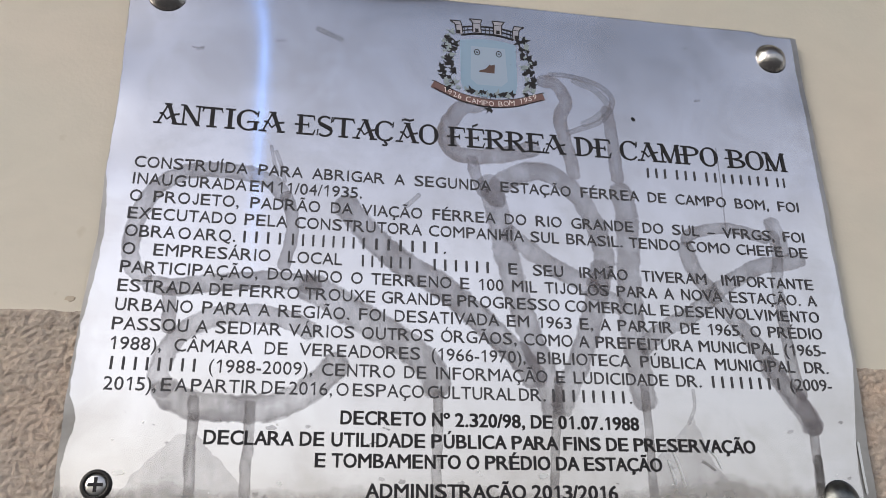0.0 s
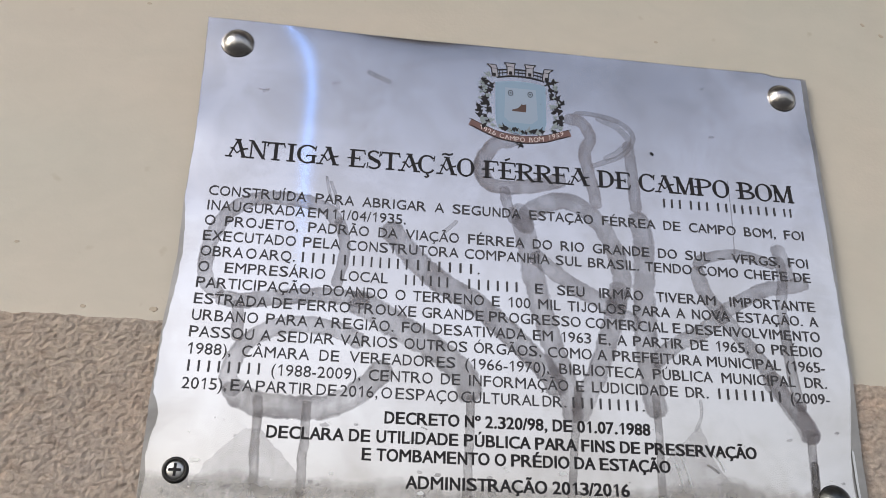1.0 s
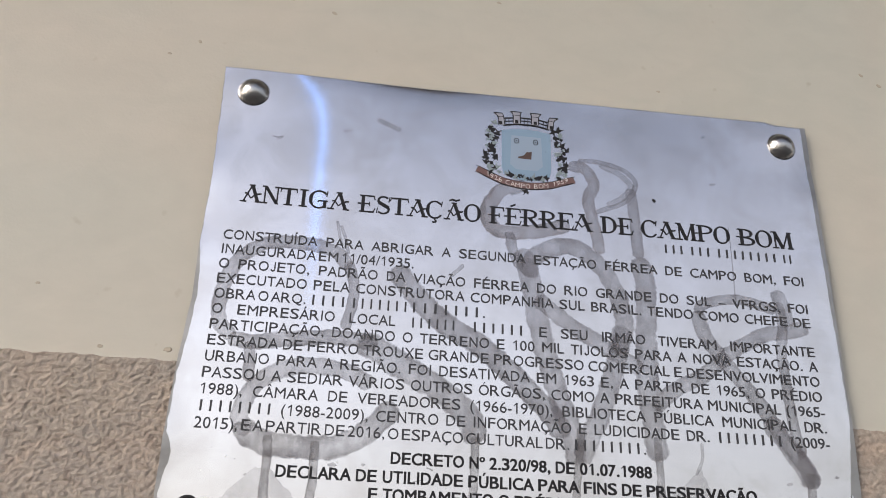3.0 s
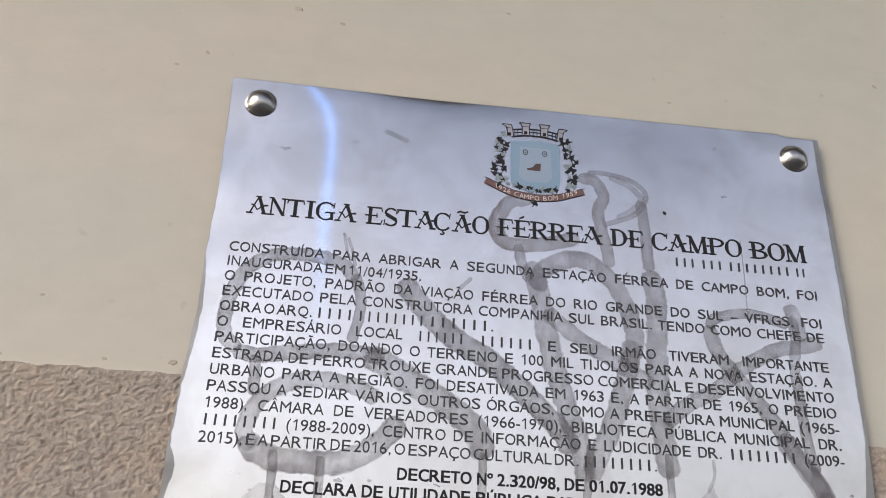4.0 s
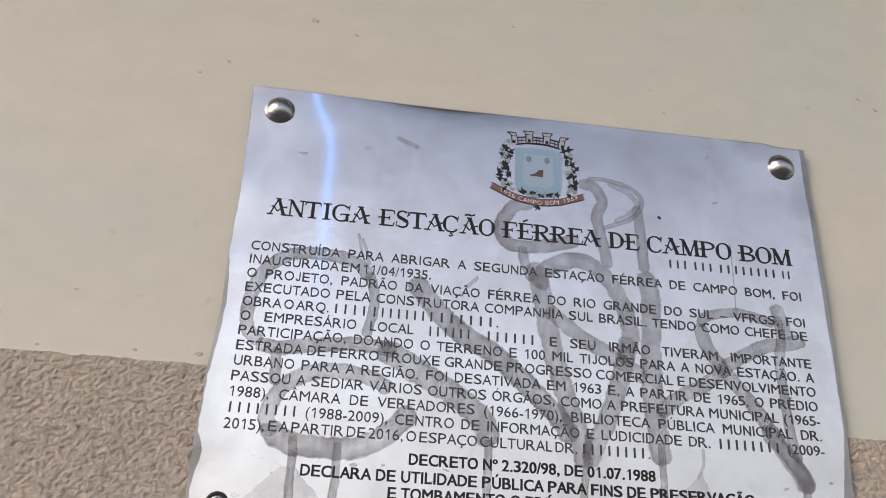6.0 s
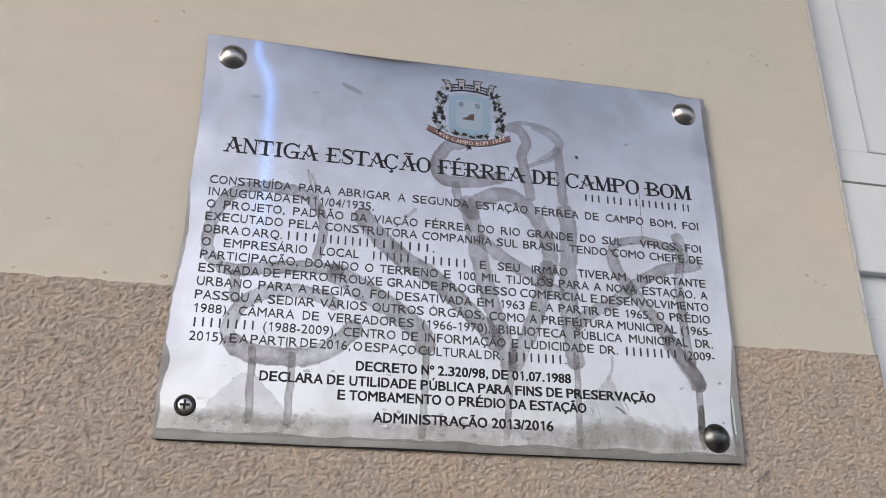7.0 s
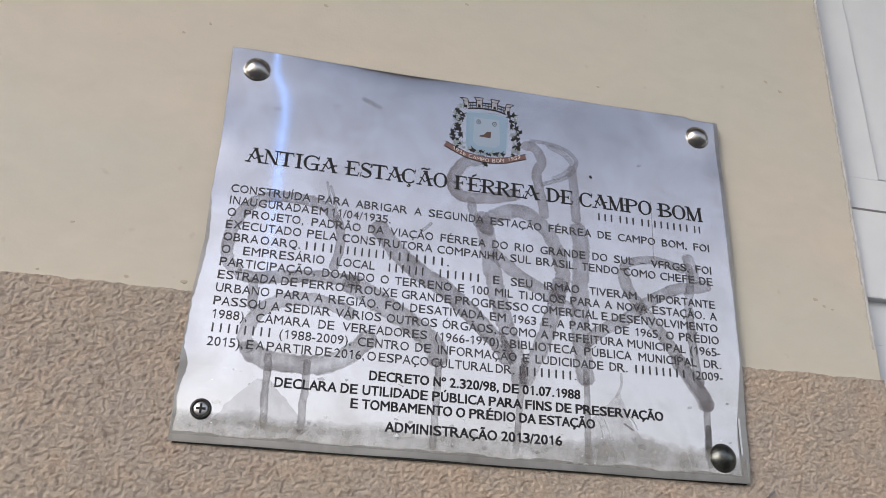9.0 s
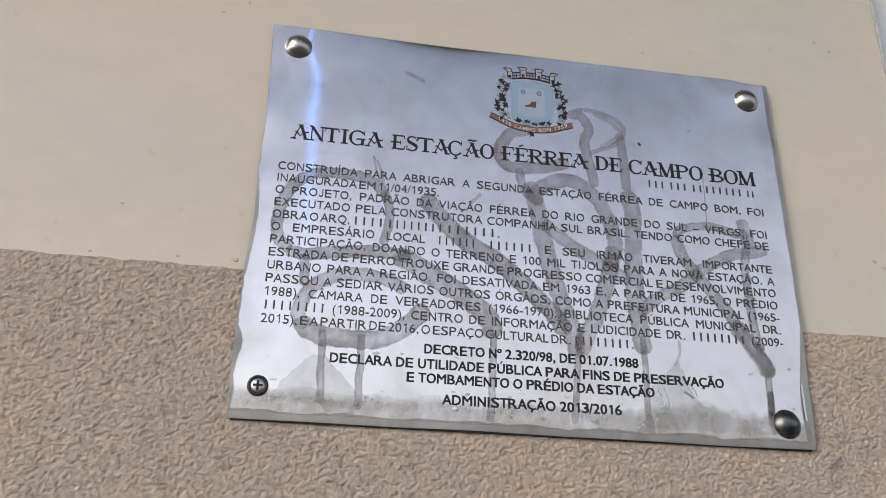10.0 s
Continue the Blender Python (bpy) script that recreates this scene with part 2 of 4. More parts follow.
dado = part("wall_dado", dado_sheet(-0.46, EDGE, 1.40, 0.00075), rough_mat, None, smooth=True)
tagged(dado, "beige-brown roughcast render on the lower wall", "wall render", kind="structure")
dado_far = part("wall_dado_west", dado_sheet(-7.0, -0.46, 0.0, 0.05), rough_mat)
tagged(dado_far, "beige-brown roughcast render on the lower wall", "wall render", kind="structure")
dado_low = part("wall_dado_low", box(-0.46, EDGE, -0.0022, 0.0, 0.0, 1.40), rough_mat)
tagged(dado_low, "beige-brown roughcast render on the lower wall", "wall render", kind="structure")
dado_e = part("wall_dado_east", dado_sheet(EDGE + DOOR_W, 7.0, 0.0, 0.05), rough_mat)
tagged(dado_e, "beige-brown roughcast render on the lower wall", "wall render", kind="structure")

ground = part("ground", box(-400, 400, -800, 400, -0.3, 0.0), stone)
tagged(ground, "grey concrete paving in front of the station", "ground", kind="structure")
eave = part("ceiling", box(-7.0, 7.0, -1.05, 0.4, 3.05, 3.12), board_mat)
tagged(eave, "brown boarded soffit of the overhanging eave", "ceiling", kind="structure")

# ---- white door in the recess ----
door = tagged(new("door_1"), "white painted panelled wooden door in the wall", "door", kind="structure")
D = 0.012
x0, x1 = EDGE - 0.002, EDGE + DOOR_W
PANEL_X, PANEL_Z, LEDGE_Z, LOW_Z = 0.3580, 1.8240, 1.7065, 1.6690
for za, zb in ((0.0, LOW_Z), (PANEL_Z, DOOR_H)):
    part("stile", box(x0, PANEL_X, D, D + 0.030, za, zb), white_paint, door)
    part("stile", box(x1 - 0.07, x1, D, D + 0.030, za, zb), white_paint, door)
part("rail", box(x0, x1, D, D + 0.030, 1.7880, PANEL_Z - 0.0002), white_paint, door)
part("seam", box(x0, x1, D - 0.0084, D - 0.001, 1.7866, 1.7884), seam_mat, door)
part("rail", box(x0, x1, D - 0.008, D + 0.030, LEDGE_Z, 1.7880, bevel=0.0015), white_paint, door)
part("rail", box(x0, x1, D, D + 0.030, LOW_Z + 0.0002, LEDGE_Z), white_paint, door)
for za, zb in ((0.102, LOW_Z - 0.0036), (PANEL_Z + 0.0036, DOOR_H - 0.052)):
    part("panel", box(PANEL_X + 0.0036, x1 - 0.072, D + 0.004, D + 0.028, za, zb, bevel=0.0012), white_paint, door)
part("rail", box(PANEL_X, x1 - 0.07, D, D + 0.029, 0.0, 0.10), white_paint, door)
part("rail", box(PANEL_X, x1 - 0.07, D, D + 0.029, DOOR_H - 0.05, DOOR_H), white_paint, door)
part("backing", box(x0 + 0.01, x1 - 0.01, D + 0.03, D + 0.04, 0.01, DOOR_H - 0.01), seam_mat, door)

# white door paint brushed over the corner of the wall
smear_mat = residue("white_paint_smear", (0.70, 0.71, 0.73), 0.8, 0.5)
bm = bmesh.new()
uv = bm.loops.layers.uv.new("stroke")
rows = []
for k in range(61):
    z = 1.66 + 1.09 * k / 60
    xe = EDGE + (z - 1.65) * 0.012 - 0.0018
    rows.append([bm.verts.new((xe - 0.0045 - 0.002 * noise.noise((z * 9, 3, 3)), -0.0008, z)), bm.verts.new((xe - 0.002, -0.0008, z)), bm.verts.new((xe, -0.0008, z))])
for r, q in zip(rows, rows[1:]):
    for k in (0, 1):
        f = bm.faces.new((r[k], r[k + 1], q[k + 1], q[k]))
        for lp in f.loops:
            lp[uv].uv = (0.0, (0.0, 0.45, 1.0)[(r if lp.vert in r else q).index(lp.vert)])
part("paint_smear", bm, smear_mat, wall)

# ---- small flaws on the paint ----
def fleck(x, z, size, tilt):
    bm = bmesh.new()
    bmesh.ops.create_icosphere(bm, subdivisions=2, radius=1.0)
    for v in bm.verts:
        v.co *= 1 + 0.35 * noise.noise(v.co * 1.7 + Vector((x * 90, z * 90, 0)))
    bmesh.ops.transform(bm, matrix=Matrix.Translation((x, 0, z)) @ pose(0, 0, 0, 0, tilt, 0) @ Matrix.Diagonal((size, 0.00012, size * 0.6, 1)), verts=bm.verts)
    return part("paint_chip", bm, chip_mat, wall, smooth=True)


chip_mat, nt, b = material("dirty_chip", (0.48, 0.42, 0.34), 0.8)
for x, z, s, a in ((-0.240, 1.856, 0.0016, 10), (-0.222, 1.868, 0.0018, 60), (0.252, 1.901, 0.0020, 40), (0.265, 1.893, 0.0022, 30),
                   (-0.286, 1.689, 0.0014, 0), (-0.167, 1.913, 0.0030, 20), (-0.136, 1.904, 0.0022, 35), (0.094, 1.867, 0.0016, 0), (-0.02, 1.93, 0.0018, 15)):
    fleck(x, z, s, a)

# small dark nicks where the render meets the paint, and a short crack below the plaque
for x, z, s, a in ((-0.245, 1.6545, 0.0016, 5), (-0.208, 1.6550, 0.0024, 0), (-0.300, 1.6530, 0.0014, 0), (0.268, 1.6970, 0.0022, 12), (0.275, 1.6920, 0.0016, 30), (0.282, 1.6900, 0.0014, 0)):
    fleck(x, z, s, a)
bm = bmesh.new()
pts = [Vector((0.199 + 0.011 * k / 8 + 0.0007 * math.sin(k * 2.1), 0, 1.537 + 0.009 * k / 8)) for k in range(9)]
for a, c in zip(pts, pts[1:]):
    w = Vector((-0.0005, 0, 0.0006))
    bm.faces.new([bm.verts.new((q.x, -0.0042, q.z)) for q in (a - w, c - w, c + w, a + w)])
part("crack", bm, seam_mat, dado)

# ---- the plaque ----
PX0, PX1, PZ0, PZ1 = -0.201, 0.1965, 1.5488, 1.8462
CAPS = ((-0.1815, 1.8285), (0.1765, 1.8275), (0.1715, 1.5650))


def swell(x, z):
    """How far the thin sheet stands out from its plane, in metres: it bulges round the caps and waves at its edges."""
    s = 0.0
    for cx, cz in CAPS:
        out = 0.018 if cz > 1.7 else -0.014
        s += 0.0008 * math.exp(-(x - cx) ** 2 / (2 * 0.026 ** 2) - (z - cz - out) ** 2 / (2 * 0.020 ** 2))
        s += 0.00010 * math.exp(-((x - cx) ** 2 + (z - cz) ** 2) / (2 * 0.011 ** 2))
    edge = math.exp(-(x - PX0) / 0.010) + math.exp(-(PX1 - x) / 0.010)
    s += 0.0011 * edge * noise.noise((x * 6, z * 24, 0.7))
    s += 0.00025 * math.exp(-(PZ1 - z) / 0.006) * (noise.noise((x * 11, 2.2, 1.7)) + 0.4)
    s -= 0.0013 * math.exp(-(PZ1 - z) / 0.005) * math.exp(-((x + 0.075) / 0.055) ** 2) * (1 + 0.5 * noise.noise((x * 40, 1, 1)))
    s += 0.0004 * math.exp(-(z - PZ0) / 0.008) * noise.noise((x * 14, 7.2, 1.7)) - 0.0004 * math.exp(-(z - PZ0) / 0.0032)
    s += 0.00012 * noise.noise((x * 9, z * 7, 3.1)) + 0.00001 * noise.noise((x * 45, z * 20, 5.1))
    return s


def on_plate(x, z, lift):
    return (x, -0.0052 - swell(x, z) - lift, z)


plaque = tagged(new("plaque"), "brushed steel commemorative plaque with black lettering, stained by wiped-off marker", "plaque")


def along(z, keys):
    """Straight runs between (z, value) keys that fall from the top, in millimetres from z = 1.7."""
    h = (z - 1.7) * 1000
    for (za, a), (zb, c) in zip(keys, keys[1:]):
        if h >= zb:
            return a + (c - a) * max(0.0, min(1.0, (za - h) / (za - zb)))
    return keys[-1][1]


def plate_right(z):
    return along(z, ((146, 196.5), (40, 196.2), (-65, 194.4), (-120, 192.4), (-152, 190.6))) / 1000 - 0.0006 * abs(noise.noise((z * 40, 2, 2)))


def plate_left(z):
    return along(z, ((146, -201.8), (68, -199.2), (18, -199.8), (-14, -198.8), (-50, -201.0), (-95, -201.6), (-151, -200.8))) / 1000 + 0.0004 * noise.noise((z * 60, 8, 2))


def plate_mesh():
    def place(u, v):
        z = PZ0 + (PZ1 - PZ0) * v
        a, c = plate_left(z), plate_right(z)
        x = a + (c - a) * u
        if v == 0.0:
            z += 0.0007 * noise.noise((x * 12, 5, 5))
        if v == 1.0:
            z -= 0.0018 * max(0.0, min(1.0, (x - 0.168) / 0.006))
        return on_plate(x, z, 0)
    bm = grid_sheet(150, 110, place)
    rim = [e for e in bm.edges if e.is_boundary]
    out = bmesh.ops.extrude_edge_only(bm, edges=rim)
    for v in out["geom"]:
        if isinstance(v, bmesh.types.BMVert):
            v.co.y += 0.0010
    bmesh.ops.split_edges(bm, edges=rim)
    return bm


plate = part("plate", plate_mesh(), plate_mat, plaque, "bare steel backing sheet", smooth=True)
grain_uv(plate)


# the printed film is torn back from the sheet along both sides and at its foot
TORN_L = ((146, -201.4), (60, -198.5), (20, -199.6), (8, -197.4), (-11, -196.0), (-38, -197.6), (-57, -199.9), (-84, -200.4), (-92, -200.2), (-95, -198.6), (-98, -197.2), (-103, -196.2), (-109, -196.7), (-112, -198.0), (-117, -198.6), (-124, -199.4), (-132, -198.0), (-146, -199.0))
TORN_R = ((146, 192.2), (86, 193.1), (35, 193.0), (-16, 193.4), (-65, 192.7), (-74, 191.0), (-83, 189.8), (-95, 187.6), (-104, 186.1), (-112, 185.0), (-124, 184.0), (-146, 184.6))


def tatter(z, seed, amount):
    return amount * (0.6 * noise.noise((z * 210, seed, 0)) + 0.4 * noise.noise((z * 640, seed, 1)))


def film_mesh():
    def place(u, v):
        z0, z1 = 1.5545, PZ1 - 0.0008
        z = z0 + (z1 - z0) * v
        a = along(z, TORN_L) / 1000 + tatter(z, 1.5, 0.0007)
        c = along(z, TORN_R) / 1000 + tatter(z, 6.5, 0.0006)
        x = a + (c - a) * u
        z += (1 - v) ** 8 * (0.0020 * noise.noise((x * 35, 1, 9)) + 0.0012 * noise.noise((x * 150, 1, 9)))
        z -= 0.0020 * v ** 12 * max(0.0, min(1.0, (x - 0.166) / 0.006))
        return on_plate(x, z, 0.00025)
    return grid_sheet(150, 320, place)


# black box set in the gap stands in for the shade behind the sheet
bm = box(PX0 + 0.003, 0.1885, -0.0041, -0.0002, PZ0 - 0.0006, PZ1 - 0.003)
part("gap_shade", bm, washer_shade_mat, plaque, "black box for the shade in the gap behind the sheet")

film = part("printed_film", film_mesh(), film_mat, plaque, "silver printed film with torn edges", smooth=True)
grain_uv(film)


# ---- stains ----
def smooth_line(pts, n=10):
    """A Catmull-Rom curve through a few points."""
    p = [Vector(q) for q in pts]
    p = [2 * p[0] - p[1]] + p + [2 * p[-1] - p[-2]]
    out = []
    for i in range(1, len(p) - 2):
        for k in range(n):
            t = k / n
            out.append(0.5 * (2 * p[i] + (p[i + 1] - p[i - 1]) * t + (2 * p[i - 1] - 5 * p[i] + 4 * p[i + 1] - p[i + 2]) * t * t
                              + (3 * p[i] - p[i - 1] - 3 * p[i + 1] + p[i + 2]) * t ** 3))
    out.append(p[-2])
    return out


LAYER = [0.0]


def stroke(name, width, pts, mat, taper=0.7, lift=0.0, parent=None):
    """One marker stroke: points and width in millimetres from the plaque's origin at x = 0, z = 1.7."""
    line = smooth_line([(x / 1000, 1.7 + z / 1000) for x, z in pts], 12)
    LAYER[0] += 0.000004
    bm = bmesh.new()
    uv = bm.loops.layers.uv.new("stroke")
    rows, inset = [], {}
    run = [0.0]
    for a, c in zip(line, line[1:]):
        run.append(run[-1] + (c - a).length)
    for i, p in enumerate(line):
        d = (line[min(i + 1, len(line) - 1)] - line[max(i - 1, 0)]).normalized()
        side = Vector((-d.y, d.x))
        end = min(run[i], run[-1] - run[i]) / (width / 2000)
        w = width / 2000 * (1 - taper * (1 - math.sqrt(1 - max(0.0, 1 - end) ** 2)))
        row = []
        for k in (-1, -0.5, 0, 0.5, 1):
            q = p + side * w * k * (1.08 + 0.16 * noise.noise((p.x * 120, p.y * 120, k * 3)) + 0.10 * noise.noise((p.x * 420, p.y * 420, k * 5)))
            v = bm.verts.new(on_plate(q.x, q.y, 0.0003 + lift + LAYER[0]))
            inset[v] = min(1 - abs(k), end * 0.8)
            row.append(v)
        rows.append(row)
    for r, s in zip(rows, rows[1:]):
        for k in range(4):
            f = bm.faces.new((r[k], s[k], s[k + 1], r[k + 1]))
            for lp in f.loops:
                lp[uv].uv = (0.0, inset[lp.vert])
    bmesh.ops.recalc_face_normals(bm, faces=bm.faces)
    return part(name, bm, mat, parent or film)


S_STROKES = (
    (1.6, faint_mat, ((-120.5, 42), (-119, 35), (-118, 31), (-116, 25))),
    (1.8, faint_mat, ((-118, 39), (-116, 34), (-114.5, 30), (-112, 20))),
    (6.0, faint_mat, ((-112, 16), (-107.5, 2), (-107.5, -12), (-111, -28))),
    (8.0, mark_mat, ((-111, 10), (-117, 19), (-130, 24), (-148, 25), (-163, 22), (-175, 12), (-181, -1), (-183, -16), (-181, -29), (-172, -37))),
    (8.5, mark_mat, ((-176, -37), (-163, -38.5), (-145, -36), (-122, -33), (-103, -33), (-91, -36))),
    (14.0, mark_mat, ((-103, -34), (-91, -38), (-78, -46), (-61, -55), (-45, -66), (-36, -76), (-33, -89))),
    (9.0, faint_mat, ((-92, -60), (-105, -53), (-124, -50), (-142, -53), (-156, -62), (-162, -73), (-163, -83), (-157, -91))),
    (12.0, mark_mat, ((-163, -83), (-157, -91), (-145, -95), (-126, -96), (-112, -95), (-98, -89), (-87, -79), (-78, -69))),
    (6.0, faint_mat, ((-163, -38), (-162, -48), (-161, -62))),
)
N_STROKES = (
    (12.5, mark_mat, ((-84, 15), (-70, -3), (-53, -19), (-35, -29), (-18, -42), (-2, -57), (11, -70), (18, -83))),
    (2.4, scuff_mat, ((-50, 11), (-46, 15), (-42, 19.5))),
    (9.0, brown_mat, ((-2, 79), (-18, 74), (-25, 65), (-28, 55), (-23, 46), (-14, 44), (1, 46), (14, 49), (25, 54))),
    (6.0, faint_mat, ((-14, 45), (-12, 34), (-7, 20))),
    (7.4, brown_mat, ((25, 96), (36, 95), (42, 84), (38, 73), (40, 58), (43, 44), (44, 34))),
    (3.2, faint_mat, ((32, 101), (46, 101), (62, 97), (70, 89), (68, 80), (61, 72), (50, 67), (41, 63))),
    (4.0, scuff_mat, ((46, 99), (60, 93), (67, 84), (60, 75), (50, 69))),
    (7.0, faint_mat, ((66, 84), (68, 62), (69, 33))),
    (10.5, mark_mat, ((-1, 14), (0, 26), (10, 34), (23, 38), (36, 33), (46, 23), (52, 12), (56, -1), (57, -14), (52, -32))),
    (12.0, faint_mat, ((-6, 34), (-1, 14), (2, -3), (5, -21), (10, -40), (15, -58), (22, -78), (25, -98))),
    (9.5, faint_mat, ((2, 2), (23, -14), (44, -26), (67, -40))),
    (11.0, faint_mat, ((56, -12), (50, -37), (43, -59), (33, -81), (27, -96))),
    (12.5, mark_mat, ((69, 35), (72, 15), (71, -8), (70, -31), (69, -52), (71, -73), (72, -93))),
)
R_STROKES = (
    (6.5, mark_mat, ((156, 5), (139, 10), (125, 10.5), (109, 6), (104, -1))),
    (9.0, mark_mat, ((104, 2), (108, -15), (118, -30), (131, -46), (141, -60), (150, -76), (160, -90), (165, -103))),
    (11.5, faint_mat, ((141, -62), (151, -78), (160, -91), (165, -103))),
    (9.0, mark_mat, ((157, 20), (161, 8), (163, -5))),
    (6.5, mark_mat, ((158, 12), (159, -3), (156, -21), (156, -39), (157, -65), (160, -85))),
    (8.5, mark_mat, ((176, -4), (163, -8), (147, -11), (128, -21), (114, -32), (102, -41), (86, -50), (72, -62))),
)
for width, mat, pts in S_STROKES + N_STROKES + R_STROKES:
    stroke("marker_stroke", width * 1.12, pts, mat)
for width, pts in (
    (5.5, ((-147, -90), (-145, -118), (-145, -140))), (5.5, ((-121, -92), (-120, -117), (-121, -142))), (5.5, ((-33, -84), (-34, -115), (-35, -145))),
    (5.1, ((28, -76), (24, -111), (21, -143))), (5.1, ((73, -78), (73, -112), (72, -146))), (6.0, ((163, -94), (163, -118), (161, -138))),
 ):
    pts = [(x + 0.8 * noise.noise((x, z * 0.07, 2)), z) for x, z in ((pts[0][0] + (pts[-1][0] - pts[0][0]) * k / 5, pts[0][1] + (pts[-1][1] - pts[0][1]) * k / 5) for k in range(6))]
    stroke("drip", width * 0.92, pts, drip_mat, 0.3)
stroke("scuff", 3.4, ((-101, 117.5), (-93, 114), (-85, 110.5)), scuff_mat, 1.0)
stroke("scratch", 0.8, ((-166, 97.5), (-163, 97), (-159, 98)), drip_mat, 0.9)
rust_mat = residue("dark_rust", (0.055, 0.05, 0.046), 0.58)
stroke("rust_stain", 4.2, ((163, -112), (162, -121), (161, -133)), rust_mat, 1.0)
stroke("rust_stain", 3.0, ((161, -126), (160.5, -135), (161.5, -143)), rust_mat, 0.9)
stroke("scratch", 1.4, ((99, -116.5), (102, -118), (106, -121)), rust_mat, 0.9)
stroke("scratch", 2.0, ((99, -80), (98.5, -90), (94, -99)), scuff_mat, 0.9)
stroke("scratch", 0.7, ((131, 62), (131, 40), (130, 8)), faint_mat, 0.5)
for k in range(13):
    x, z = random.uniform(-190, 180), random.choice((random.uniform(-140, -100), random.uniform(60, 135)))
    stroke("smudge", random.uniform(0.4, 1.6), ((x, z), (x + random.uniform(-2, 2), z + random.uniform(-0.6, 0.6)), (x + random.uniform(-5, 5), z + random.uniform(-1.5, 1.5))), scuff_mat, 0.8)
stroke("speck", 1.6, ((81, 77), (82, 76), (83, 75)), ink, 0.9)


def patch(name, pts, mat):
    """A worn patch with an angular outline."""
    LAYER[0] += 0.000004
    bm = bmesh.new()
    ring = []
    for (xa, za), (xb, zb) in zip(pts, pts[1:] + pts[:1]):
        for k in range(16):
            x, z = xa + (xb - xa) * k / 16, za + (zb - za) * k / 16
            x, z = (x + 1.1 * noise.noise((x * 0.2, z * 0.2, 1)) + 0.6 * noise.noise((x * 0.8, z * 0.8, 3)), z + 1.1 * noise.noise((x * 0.2, z * 0.2, 5)) + 0.6 * noise.noise((x * 0.8, z * 0.8, 7)))
            ring.append(bm.verts.new(on_plate(x / 1000, 1.7 + z / 1000, 0.0003 + LAYER[0])))
    f = bm.faces.new(ring)
    uv = bm.loops.layers.uv.new("stroke")
    for lp in f.loops:
        lp[uv].uv = (0.0, 1.0)
    bmesh.ops.recalc_face_normals(bm, faces=bm.faces)
    bmesh.ops.triangulate(bm, faces=bm.faces)
    return part(name, bm, mat, film)


patch("worn_patch", [(-152, -108), (-169, -125), (-178, -139), (-120, -141), (-123, -130), (-134, -118), (-144, -108)], glue_mat)
patch("worn_patch", [(97, -94), (91, -101), (80, -109), (72, -121), (70, -143), (161, -143), (137, -134.5), (129, -130), (112, -125.5), (105, -117)], glue_mat)

foot_tint_mat = residue("thin_foot_tint", (0.38, 0.37, 0.35), 0.46, 0.5)


def foot_strip(x0, x1):
    """A warm-grey tint along the foot of the sheet, thinning out upwards."""
    LAYER[0] += 0.000004
    bm = bmesh.new()
    uv = bm.loops.layers.uv.new("stroke")
    rows = []
    n = 120
    for k in range(n + 1):
        x = x0 + (x1 - x0) * k / n
        top = -131 + 4.0 * noise.noise((x * 0.035, 3, 7)) + 1.6 * noise.noise((x * 0.16, 1, 7)) + 9.0 * math.exp(-((x - 108) / 34) ** 2)
        rows.append([bm.verts.new(on_plate(x / 1000, 1.7 + z / 1000, 0.00032 + LAYER[0])) for z in (top, top * 0.6 - 0.4 * 147, -147)])
    for r, q in zip(rows, rows[1:]):
        for k in (0, 1):
            f = bm.faces.new((r[k], r[k + 1], q[k + 1], q[k]))
            for lp in f.loops:
                lp[uv].uv = (0.0, (0.05, 0.6, 1.0)[(r if lp.vert in r else q).index(lp.vert)])
    bmesh.ops.recalc_face_normals(bm, faces=bm.faces)
    return part("foot_tint", bm, foot_tint_mat, film)


foot_strip(-200.5, 189)


def specks(name, count, mat, rng):
    bm = bmesh.new()
    uv = bm.loops.layers.uv.new("stroke")
    for k in range(count):
        x, z, r = rng.uniform(-190, 180), -141 + 46 * rng.random() ** 2.2, 0.25 + 1.3 * rng.random() ** 3
        ring = []
        for i in range(9):
            a, q = i * 0.698, r * rng.uniform(0.5, 1.3)
            ring.append(bm.verts.new(on_plate((x + 1.5 * q * math.cos(a)) / 1000, 1.7 + (z + q * math.sin(a)) / 1000, 0.00036 + LAYER[0])))
        f = bm.faces.new(ring)
        for lp in f.loops:
            lp[uv].uv = (0.0, 1.0)
    LAYER[0] += 0.000004
    bmesh.ops.recalc_face_normals(bm, faces=bm.faces)
    return tagged(part(name, bm, mat, film), kind="stuff")


specks("dirt_specks", 60, faint_mat, random.Random(11))
bare_glint_mat, nt, b = material("bare_spots_and_glints", (0.80, 0.80, 0.80), 0.35, 1.0)
# bright strokes paint the glints on creases and the reflection at the right edge
for width, pts in ((1.0, ((84, -111), (87, -120), (89, -129))), (0.9, ((81, -116), (83, -123), (84, -128))), (0.8, ((103, -110), (107, -115), (109, -120))), (1.3, ((187.0, -105), (186.6, -118), (186.4, -132)))):
    stroke("crease_glint", width, pts, bare_glint_mat, 0.9)
specks("rubbed_specks", 18, bare_glint_mat, random.Random(12))

